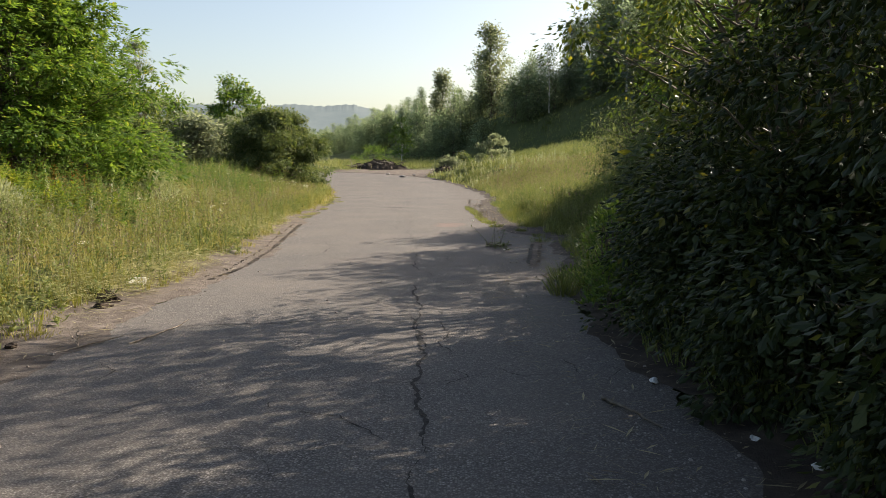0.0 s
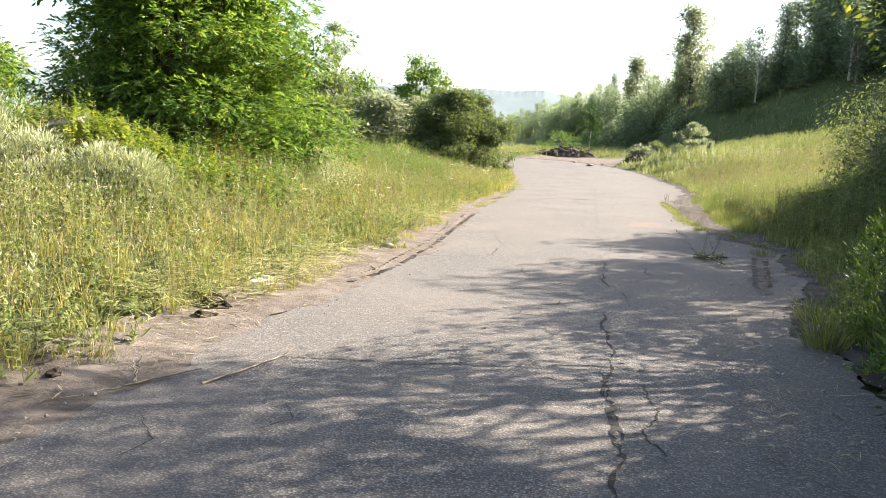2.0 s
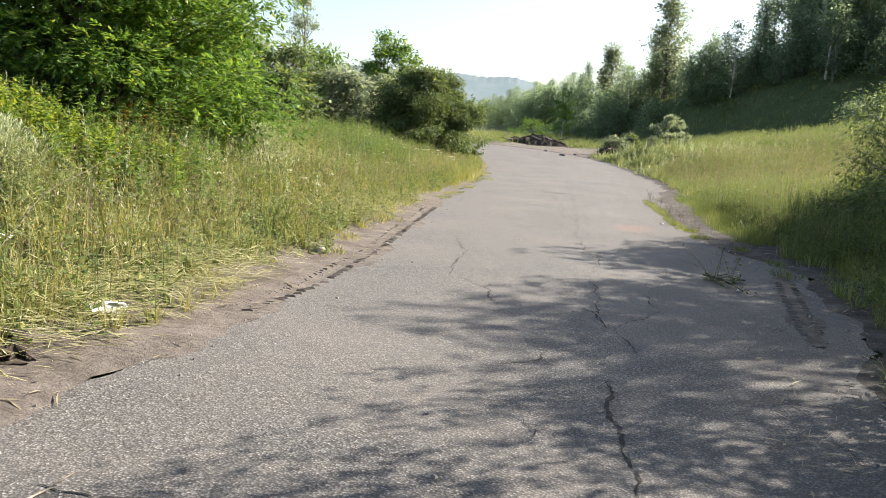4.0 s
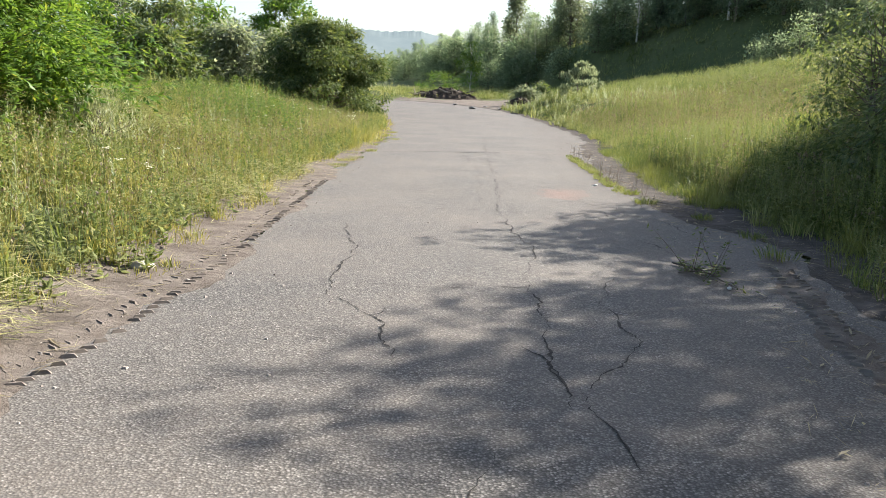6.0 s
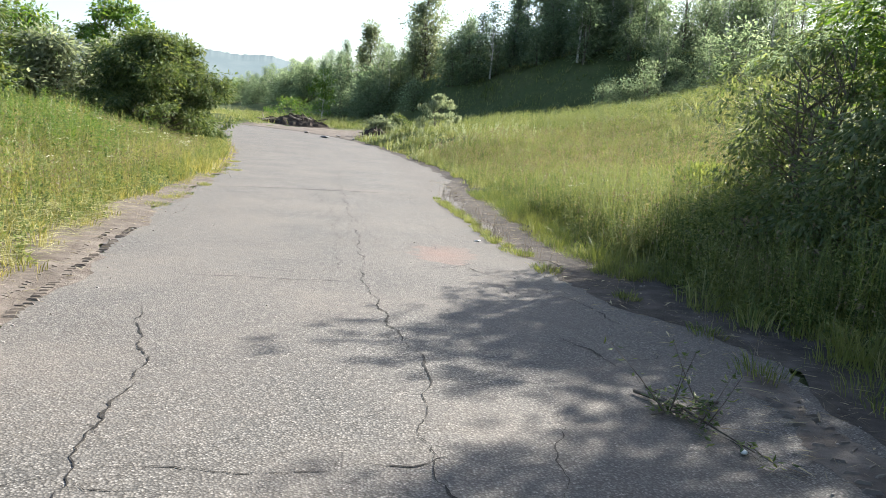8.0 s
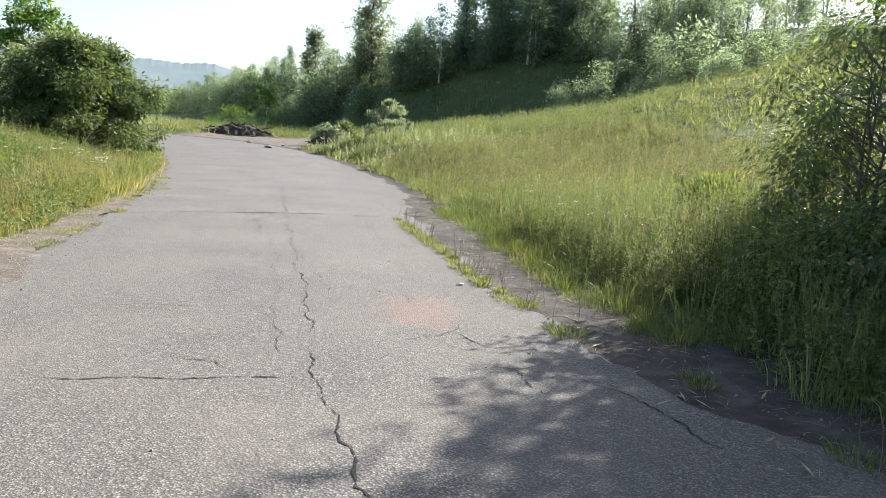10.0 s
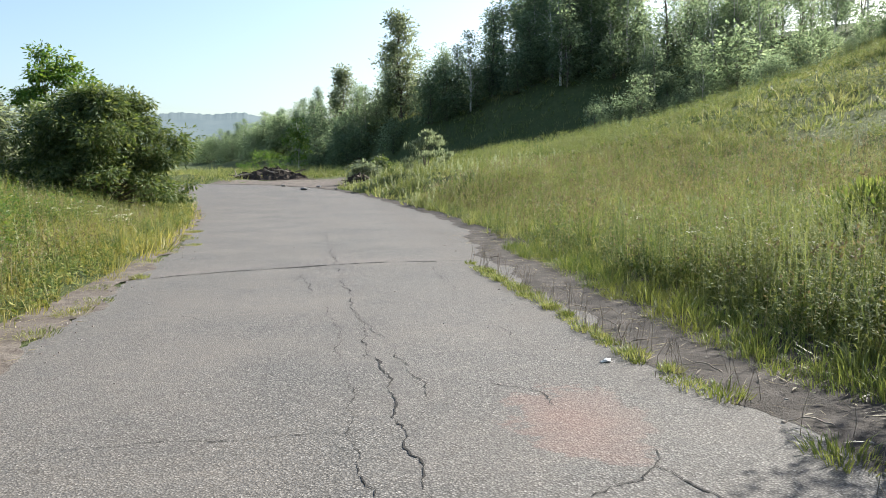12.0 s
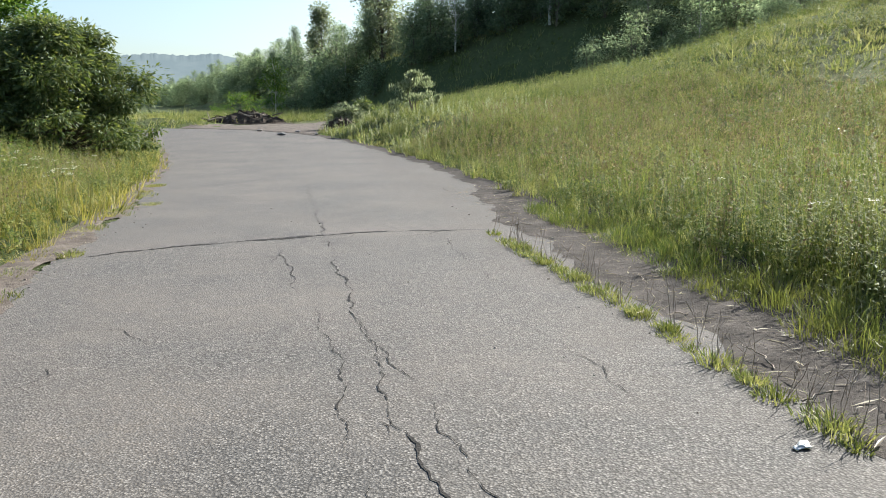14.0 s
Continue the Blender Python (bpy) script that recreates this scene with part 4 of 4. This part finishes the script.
x = x + left_edge(y) + 3.3
keep = lumps(x, y, 2.4, 2.0) > -0.1
x, y = x[keep], y[keep]
stuff("nettles", [weed_plants(rng, x, y, 0.85 * (1 + 0.25 * lumps(x, y, 1.8)), 30, 0.14, 0.45, 0.15)], BROAD, "fresh green broad-leaved nettles below the trees", "weeds")
n = 260
x, y = rng.normal(-8.3, 0.9, n), rng.normal(14.6, 0.6, n)
stuff("goldenrod", [weed_plants(rng, x, y, 0.55, 44, 0.17, 0.5, 0.1)], GOLDEN, "bright yellow-green broad-leaved weeds below the trees", "weeds")
n = 60
x, y = rng.normal(-8.4, 0.5, n), rng.normal(17.3, 0.4, n)
stuff("rusty_weeds", [weed_plants(rng, x, y, 0.8, 26, 0.12, 0.4, 0.2)], RUST, "withered rust-brown weeds at the foot of the trees", "weeds")
def seed_dots(rng, x, y, lo, hi, per, size):
    n = len(x)
    z = height(x, y) + rng.uniform(lo, hi, n)
    c = np.repeat(np.stack([x, y, z], 1), per, 0) + rng.normal(0, 0.02, (n * per, 3)) * np.array([0.6, 0.6, 1.6])
    al = unit(rng.normal(0, 1, (n * per, 3)) + np.array([0, 0, 1.5]))
    v, f = leaf_quads(c, al, unit(np.cross(al, rng.normal(0, 1, (n * per, 3)))), size, size * 0.55)
    a = rng.uniform(0, 6.283, n)
    s = np.stack([np.cos(a), np.sin(a), 0 * a], 1) * 0.0022
    top, base = np.stack([x, y, z], 1), np.stack([x + rng.normal(0, 0.05, n), y + rng.normal(0, 0.05, n), height(x, y)], 1)
    w = np.stack([base - s, base + s, top + s * 0.5, top - s * 0.5], 1).reshape(-1, 3)
    return np.concatenate([v, w]), [np.concatenate([f, np.arange(n * 4).reshape(-1, 4) + len(v)])]


x, y = strip(rng, 7000, -2, 40, 0.8, 9, -1)
g = [seed_dots(rng, x, y, 0.3, 0.62, 3, 0.036)]
x, y = strip(rng, 9000, 15, 50, 0.5, 12, 1)
g.append(seed_dots(rng, x, y, 0.25, 0.5, 3, 0.036))
x, y = strip(rng, 2200, 17, 48, 0.8, 10, 1)
g.append(seed_dots(rng, x, y, 0.45, 0.8, 7, 0.045))
stuff("seed_heads", g, SEEDS, "thin dry grass stalks with brownish seed heads", "grass")
g = []
for cx, cy, n, sp in ((-6.5, 33, 45, 1.3), (-7.2, 24, 16, 1.6), (-6.0, 10, 12, 1.5), (-5.2, 16, 8, 1.5), (4.5, 24, 12, 1.5)):
    x, y = rng.normal(cx, sp, n), rng.normal(cy, sp, n)
    x = np.where(cx < 0, np.minimum(x, left_edge(y) - 1.0), np.maximum(x, right_edge(y) + 0.8))
    z = height(x, y) + rng.uniform(0.5, 0.75, n)
    c = np.repeat(np.stack([x, y, z], 1), 9, 0) + rng.normal(0, 0.03, (n * 9, 3)) * np.array([1, 1, 0.25])
    a = rng.uniform(0, 6.28, n * 9)
    g.append(leaf_quads(c, np.stack([np.cos(a), np.sin(a), 0 * a], 1), np.stack([-np.sin(a), np.cos(a), 0 * a], 1), 0.03, 0.03))
stuff("white_umbels", [(v, [f]) for v, f in g], UMBEL, "flat white flower heads above the grass", "flowers")

# cut straw lying along the verge
g = []
for cx, cy, sx, sy, n in ((-4.0, 9.6, 0.35, 0.9, 900), (-3.9, 11.3, 0.3, 0.7, 700), (-4.3, 17.5, 0.3, 1.2, 700), (-4.5, 20.6, 0.3, 1.0, 500), (-7.2, 21.2, 0.6, 0.6, 700)):
    n = int(n * 1.7)
    x, y = rng.normal(cx, sx, n), rng.normal(cy, sy, n)
    x = np.minimum(x, left_edge(y) - 0.4)
    a = rng.normal(0.35, 0.5, n) + 1.3 * lumps(x, y, 0.3)
    l = rng.uniform(0.1, 0.34, n)
    z = height(x, y) + rng.uniform(0.02, 0.24, n) + (0.35 if cx < -7 else 0)
    d = np.stack([np.cos(a), np.sin(a), rng.normal(0, 0.12, n)], 1)
    sd = np.stack([-np.sin(a), np.cos(a), 0 * a], 1)
    v, f = leaf_quads(np.stack([x, y, z], 1), d, sd, l, 0.009)
    g.append((v, [f]))
stuff("cut_straw", g, STRAW, "flattened pale straw lying at the edge of the verge", "straw")


# dead stalks and leaves strewn on the verges
g = []
for side, n, d0, d1 in ((-1, 2600, -0.12, 0.9), (1, 3200, -0.95, 0.5)):
    y = rng.uniform(3, 34, n)
    d = rng.uniform(d0, d1, n)
    x = left_edge(y) - d if side < 0 else right_edge(y) + d
    z = np.maximum(height(x, y), np.where(d < 0.3, road_z(x, y), -9)) + rng.uniform(0.012, 0.035, n)
    a = rng.uniform(0, 6.283, n)
    l = rng.uniform(0.03, 0.22, n)
    v, f = leaf_quads(np.stack([x, y, z], 1), np.stack([np.cos(a), np.sin(a), rng.normal(0, 0.08, n)], 1), np.stack([-np.sin(a), np.cos(a), 0 * a], 1), l, 0.004 + 0.014 * (rng.random(n) < 0.2))
    g.append((v, [f]))
stuff("dry_litter", g, SEEDS, "dead stalks and leaves strewn on the verges", "plant litter")


# tufts in the joint of the old asphalt
def tuft(x, y, r, h, n, material, label, group, seed, stalks=0):
    rng = np.random.default_rng(seed)
    root = tagged(new("grass_tuft"), label, "grass tuft", group)
    root.location = (x, y, float(road_z(x, y)) - 0.005)
    a, q = rng.uniform(0, 6.283, n), r * rng.random(n) ** 0.7
    bx, by = q * np.cos(a), q * np.sin(a) * 1.5
    hh = h * rng.uniform(0.5, 1.2, n)
    s = rng.uniform(0, 6.283, n)
    sd = np.stack([np.cos(s), np.sin(s), 0 * s], 1) * 0.0035
    base = np.stack([bx, by, 0 * bx], 1)
    out = np.stack([bx, by, 0 * bx], 1) / max(r, 0.01) * hh[:, None] * 0.8 + rng.normal(0, 0.25, (n, 3)) * hh[:, None] * np.array([1, 1, 0])
    tip = base + out + np.stack([0 * hh, 0 * hh, hh * 0.8], 1)
    mid = base + out * 0.4 + np.stack([0 * hh, 0 * hh, hh * 0.6], 1)
    k = np.arange(n)[:, None]
    v = np.stack([base - sd, base + sd, mid + sd * 0.8, mid - sd * 0.8, tip], 1).reshape(-1, 3)
    tagged(mesh_object("foliage", v, [k * 5 + np.array([[0, 1, 2, 3]]), k * 5 + np.array([[3, 2, 4]])], material, root), kind="stuff")
    if stalks:
        pieces = []
        for _ in range(stalks):
            a = rng.uniform(0, 6.28)
            p0 = np.array([rng.normal(0, r * 0.6), rng.normal(0, r), 0])
            p1 = p0 + np.array([rng.normal(0, 0.06), rng.normal(0, 0.06), rng.uniform(0.15, 0.38)])
            pieces.append(tube([p0, (p0 + p1) / 2 + rng.normal(0, 0.015, 3), p1], [0.0025, 0.002, 0.001], 3))
            for _ in range(2):
                q = p0 + (p1 - p0) * rng.uniform(0.4, 0.9)
                pieces.append(tube([q, q + np.array([rng.normal(0, 0.05), rng.normal(0, 0.05), rng.uniform(0.03, 0.1)])], [0.0014, 0.0008], 3))
        v, f = joined(pieces)
        tagged(mesh_object("dry_growth", v, f, TWIG, root), kind="stuff")
    return root


JOINT = "tufts along the joint"
rng = np.random.default_rng(14)
for k, y in enumerate(np.arange(20.5, 27.7, 0.13)):
    x = np.interp(y, (18.9, 21, 23.4, 27.5), (1.24, 1.02, 1.02, 0.84)) + rng.normal(0, 0.035)
    if rng.random() < 0.85:
        tuft(x, y + rng.normal(0, 0.08), rng.uniform(0.06, 0.14), rng.uniform(0.03, 0.1), int(rng.uniform(60, 130)), (GRASS, LUSH, GRASS)[k % 3], "low yellow-green grass tuft growing in a joint of the asphalt", JOINT, 400 + k, int(rng.integers(0, 4)))
for k, (x, y, r, h, n, st) in enumerate([(1.25, 18.95, 0.16, 0.1, 170, 3), (1.2, 20.1, 0.14, 0.1, 150, 5), (1.72, 17.6, 0.12, 0.1, 110, 2), (1.95, 16.3, 0.14, 0.1, 110, 2), (1.36, 9.1, 0.15, 0.3, 190, 0), (1.55, 10.1, 0.18, 0.28, 160, 2), (1.85, 15.2, 0.2, 0.14, 90, 3)]):
    tuft(x, y, r, h, n, LUSH, "bright green grass tuft at the edge of the asphalt", "tufts at the road's edge", 450 + k, st)


for k in range(26):
    y = rng.uniform(22, 40)
    tuft(float(left_edge(y)) + rng.normal(-0.1, 0.2), y, rng.uniform(0.12, 0.3), rng.uniform(0.04, 0.09), 190, (GRASS, DRYGRASS, GRASS)[k % 3], "low dry grass tuft creeping onto the asphalt", "tufts creeping onto the road", 500 + k, 0)


# ---- litter, stones, twigs ----
def blob(name, x, y, z, size, material, label, category, seed, rough=0.3, turn=0.0, tilt=0.0, sub=3, smooth=True):
    """A stone or a crumpled thing: an icosphere pushed about by noise."""
    bm = bmesh.new()
    bmesh.ops.create_icosphere(bm, subdivisions=sub, radius=0.5)
    for v in bm.verts:
        n = noise.noise_vector(v.co * 2.3 + Vector((seed, seed * 0.7, 0))) * rough
        n += noise.noise_vector(v.co * 6.1 + Vector((0, seed, seed))) * rough * 0.35
        v.co = v.co + n * 0.5
        v.co = Vector((v.co.x * size[0], v.co.y * size[1], v.co.z * size[2]))
    for fc in bm.faces:
        fc.smooth = smooth
    me = bpy.data.meshes.new(name)
    bm.to_mesh(me)
    bm.free()
    me.materials.append(material)
    ob = tagged(new(name, me), label, category)
    ob.matrix_world = pose(x, y, z, tilt, 0, turn)
    return ob


def top_of(x, y):
    return max(float(height(x, y)), float(road_z(x, y)) if float(left_edge(y)) < x < float(right_edge(y)) else -9)


blob("plastic_bag", -3.78, 9.88, top_of(-3.78, 9.88) + 0.07, (0.12, 0.27, 0.09), PLASTIC, "crumpled white plastic bag lying in the cut straw", "litter", 3, 0.75, -40)
blob("pale_stone", -3.55, 13.68, top_of(-3.55, 13.68) + 0.035, (0.17, 0.12, 0.085), ROCKM, "pale rounded stone lying on the verge", "stone", 5, 0.3, 25)
blob("paper_scrap", 0.79, 21.1, 0.012 + float(road_z(0.79, 21.1)), (0.08, 0.05, 0.02), PLASTIC, "small white scrap of litter on the asphalt", "litter", 7, 0.8, 30)
blob("paper_scrap", 1.66, 4.2, 0.02 + top_of(1.66, 4.2), (0.07, 0.05, 0.035), PLASTIC, "small white scrap of litter under the thicket", "litter", 8, 0.8, 60)
blob("paper_scrap", 1.8, 3.75, 0.02 + top_of(1.8, 3.75), (0.08, 0.05, 0.035), PLASTIC, "small white scrap of litter under the thicket", "litter", 9, 0.8, 10)
blob("paper_scrap", 1.42, 5.35, 0.02 + top_of(1.42, 5.35), (0.06, 0.05, 0.03), PLASTIC, "small white scrap of litter under the thicket", "litter", 10, 0.8, 80)
blob("bottle_cap", 1.06, 13.88, 0.015 + float(road_z(1.06, 13.88)), (0.035, 0.035, 0.025), PLASTIC, "white bottle cap among dry weeds", "litter", 12, 0.1)
for k, (x, y, s) in enumerate([(-3.75, 8.8, 0.3), (-3.62, 8.45, 0.16), (-3.6, 6.6, 0.1), (-3.9, 9.0, 0.25)]):
    blob("earth_clod", x, y, top_of(x, y) + 0.03, (s, s * 0.8, s * 0.5), MUD_AND_SHADE, "dark clod of torn-up earth on the verge", "earth clod", 20 + k, 0.9, 40 * k)


def stick(name, pts, r, material, label, category="twig"):
    pts = np.array([(x, y, top_of(x, y) + z) for x, y, z in pts])
    t = np.linspace(0, 1, 12)
    q = np.stack([np.interp(t, np.linspace(0, 1, len(pts)), pts[:, i]) for i in range(3)], 1)
    q[1:-1, :2] += np.random.default_rng(len(label) + int(r * 1e4)).normal(0, 0.008, (10, 2))
    v, f = tube(q, r * (1 - 0.6 * t), 5)
    return tagged(mesh_object(name, v, f, material, smooth=True), label, category)


stick("dry_twig", [(-3.22, 6.5, 0.012), (-3.06, 6.62, 0.015), (-2.82, 7.0, 0.03)], 0.011, TWIG, "dark dry forked twig on the road's edge")
stick("dry_twig", [(-3.06, 6.62, 0.02), (-3.14, 6.82, 0.14)], 0.007, TWIG, "short upright twig on the road's edge")
stick("dry_twig", [(-3.06, 6.64, 0.02), (-3.25, 6.9, 0.1)], 0.006, TWIG, "short leaning twig on the road's edge")
stick("dry_twig", [(-2.68, 6.75, 0.01), (-2.55, 7.15, 0.02), (-2.5, 7.5, 0.012), (-2.44, 7.62, 0.05)], 0.009, WOOD, "long pale dry twig lying on the asphalt")
stick("dry_twig", [(-3.3, 6.3, 0.01), (-3.1, 6.55, 0.012)], 0.009, WOOD, "pale dry twig lying on the verge")
stick("dead_branch", [(1.0, 5.0, 0.015), (1.1, 4.7, 0.03), (1.22, 4.4, 0.015)], 0.014, BARK, "short dark dead branch on the asphalt below the thicket", "branch")
stick("bent_stalk", [(-4.4, 9.4, 0.25), (-4.8, 10.6, 0.62), (-5.0, 12.0, 0.9)], 0.004, BARK, "long dry stalk leaning out of the grass", "stalk")
for k, (x, y) in enumerate([(1.1, 21.6), (1.3, 21.2), (1.25, 22.1), (1.45, 20.6), (1.5, 19.4), (1.35, 23.4), (1.55, 24.8), (1.3, 28.3)]):
    a = 0.7 * k
    stick("dry_twig", [(x, y, 0.012), (x + 0.14 * math.cos(a), y + 0.2 * math.sin(a), 0.05), (x + 0.3 * math.cos(a + 0.3), y + 0.35 * math.sin(a + 0.3), 0.012 + 0.03 * (k % 3))], 0.006, WOOD, "thin pale dry twig among the weeds beside the asphalt")

def fallen_branch(x, y, turn, length, seed, label):
    """A broken leafy branch lying on the ground, some of its shoots standing up."""
    rng = np.random.default_rng(seed)
    root = tagged(new("fallen_branch"), label, "branch")
    root.matrix_world = pose(x, y, float(road_z(x, y)), 0, 0, turn)
    wood = [tube([(0, 0, 0.02), (length * 0.4, 0.04, 0.035), (length, -0.03, 0.02)], [0.012, 0.009, 0.004], 5)]
    tips = []
    for k in range(13):
        p = np.array([length * rng.uniform(0.1, 1), rng.normal(0, 0.02), 0.025])
        d = np.array([rng.normal(0.1, 0.12), rng.normal(0, 0.17), abs(rng.normal(0.02, 0.03)) + (0.32 if k < 3 else 0)])
        wood.append(tube([p, p + d * 0.5 + rng.normal(0, 0.01, 3) * (1, 1, 0), p + d], [0.004, 0.003, 0.0015], 4))
        tips += [p + d * q for q in (0.35, 0.55, 0.75, 0.95)]
    v, f = joined(wood)
    mesh_object("limb", v, f, BARK, root, smooth=True)
    c = np.repeat(np.array(tips), 3, 0) + rng.normal(0, 0.025, (len(tips) * 3, 3)) * (1, 1, 0.3)
    c[:, 2] = np.maximum(c[:, 2], 0.012)
    al = unit(rng.normal(0, 1, c.shape) * (1, 1, 0.35))
    v, f = leaf_quads(c, al, unit(np.cross(al, rng.normal(0, 0.3, c.shape) + (0, 0, 1.0))), 0.05, 0.02)
    # the darker CANOPY leaf puts the surrounding shade into the colour
    tagged(mesh_object("leaves", v, f, CANOPY, root), kind="stuff")
    return root


fallen_branch(0.8, 14.75, -70, 0.95, 71, "broken leafy branch on the shaded asphalt, its leaves darkened for the shade")
fallen_branch(1.25, 14.6, -150, 0.55, 72, "small broken branch with upright dry shoots")

# crumbs of gravel and dead leaves along both edges
rng = np.random.default_rng(15)
pieces = []
cube = np.array([(-1, -1, 0), (1, -1, 0), (1, 1, 0), (-1, 1, 0), (-0.6, -0.6, 1), (0.6, -0.6, 1), (0.6, 0.6, 1), (-0.6, 0.6, 1)], float)
cf = np.array([(4, 5, 6, 7), (0, 1, 5, 4), (1, 2, 6, 5), (2, 3, 7, 6), (3, 0, 4, 7)])
for k in range(1900):
    y = rng.uniform(3, 34)
    if k % 12 < 5:
        x = float(left_edge(y)) - rng.normal(0.1, 0.25)
    elif k % 12 < 11:
        x = float(right_edge(y)) - rng.normal(0.3, 0.4)
    else:
        x = rng.uniform(float(left_edge(y)), float(right_edge(y)))
    s = 0.004 + 0.009 * rng.random() ** 3
    a = rng.uniform(0, 6.28)
    rot = np.array([[math.cos(a), math.sin(a), 0], [-math.sin(a), math.cos(a), 0], [0, 0, 1]])
    pieces.append(((cube * s * rng.uniform(0.6, 1.3, 3)) @ rot + (x, y, top_of(x, y) + (0.012 if not float(left_edge(y)) + 0.1 < x < float(right_edge(y)) - 0.1 else 0.0)), cf))
v, f = joined(pieces)
tagged(mesh_object("gravel", v, f, plain_mat("gravel_stone", (0.16, 0.13, 0.11), (0.34, 0.31, 0.28), 25)), "loose gravel and crumbs of asphalt along the road's edges", "gravel", kind="stuff")


# ---- the spoil heap with a concrete slab ----
bm = bmesh.new()
bmesh.ops.create_cube(bm, size=1)
bmesh.ops.subdivide_edges(bm, edges=bm.edges[:], cuts=5, use_grid_fill=True)
for v in bm.verts:
    v.co += noise.noise_vector(v.co * 3) * 0.05
    v.co = Vector((v.co.x * 1.1, v.co.y * 0.7, v.co.z * 0.2))
me = bpy.data.meshes.new("concrete_slab")
bm.to_mesh(me)
bm.free()
me.materials.append(CONCRETE)
slab = tagged(new("concrete_slab", me), "broken grey concrete slab lying tilted on the overgrown heap", "slab")
slab.matrix_world = pose(-9.6, 14.2, float(height(-9.6, 14.2)) + 0.12, 14, -12, 20)

# ---- the end of the road: bare earth and a heap of earth and branches ----
gx = np.arange(-12, 5, 0.35)
gy = np.arange(60, 80, 0.35)
X, Y = np.meshgrid(gx, gy)
inside = (((X + 4.0) / 6.5) ** 2 + ((Y - 70) / 8.5) ** 2 + 0.18 * lumps(X, Y, 2.0)) < 1
v, f = sheet(gx, gy, lambda a, b: np.maximum(height(a, b), grade(b)) + 0.02 + 0.02 * lumps(a, b, 0.8))
keep = (inside & (X > right_edge(Y) - 0.2)).ravel()[f].all(1)
tagged(mesh_object("bare_earth", v, f[keep], SOIL, smooth=True), "bare trampled earth at the end of the road", "ground", kind="structure")


def heap(x, y, sx, sy, h, seed, label, branches):
    root = tagged(new("debris_heap"), label, "heap")
    root.location = (x, y, float(height(x, y)))
    rng = np.random.default_rng(seed)
    a = np.linspace(-1.25, 1.25, 34)
    X, Y = np.meshgrid(a, a)
    r2 = X * X + Y * Y
    Z = h * np.clip(1 - r2, -0.2, 1) * (0.75 + 0.35 * lumps(X, Y, 0.28, seed)) + 0.12 * h * rng.standard_normal(X.shape) * (r2 < 1)
    n = len(a)
    i = (np.arange(n - 1)[:, None] * n + np.arange(n - 1)[None]).ravel()
    mesh_object("earth", np.stack([X * sx, Y * sy, Z], -1).reshape(-1, 3), np.stack([i, i + 1, i + n + 1, i + n], 1), MUD_AND_SHADE, root)
    for k in range(branches):
        p = np.array([rng.uniform(-0.9, 0.9) * sx, rng.uniform(-0.8, 0.3) * sy, h * rng.uniform(0.25, 0.7)])
        d = unit(np.array([rng.normal(0, 1), rng.normal(0, 0.6), rng.normal(0.1, 0.35)]))
        l = rng.uniform(0.5, 1.5)
        v, f = tube([p - d * l / 2, p + rng.normal(0, 0.05, 3), p + d * l / 2], [0.06, 0.05, 0.03], 6)
        mesh_object("branch", v, f, (WOOD, BARK)[k % 2], root, smooth=True)
    return root


heap(-6.3, 78.5, 2.9, 1.5, 0.85, 1, "dark heap of earth and dead branches at the road's end", 16)
heap(0.2, 64.5, 0.9, 0.7, 0.5, 2, "small dark heap of earth and brushwood by the field", 8)
for k, (x, y, s) in enumerate([(-3.0, 62, 0.5), (-2.2, 64, 0.35), (-4.4, 66, 0.4), (-1.2, 61, 0.3)]):
    blob("rubble_stone", x, y, float(grade(y)) + 0.08, (s * 0.9, s * 0.6, s * 0.3), CONCRETE, "pale broken stone lying on the bare earth", "stone", 40 + k, 0.5, 30 * k)
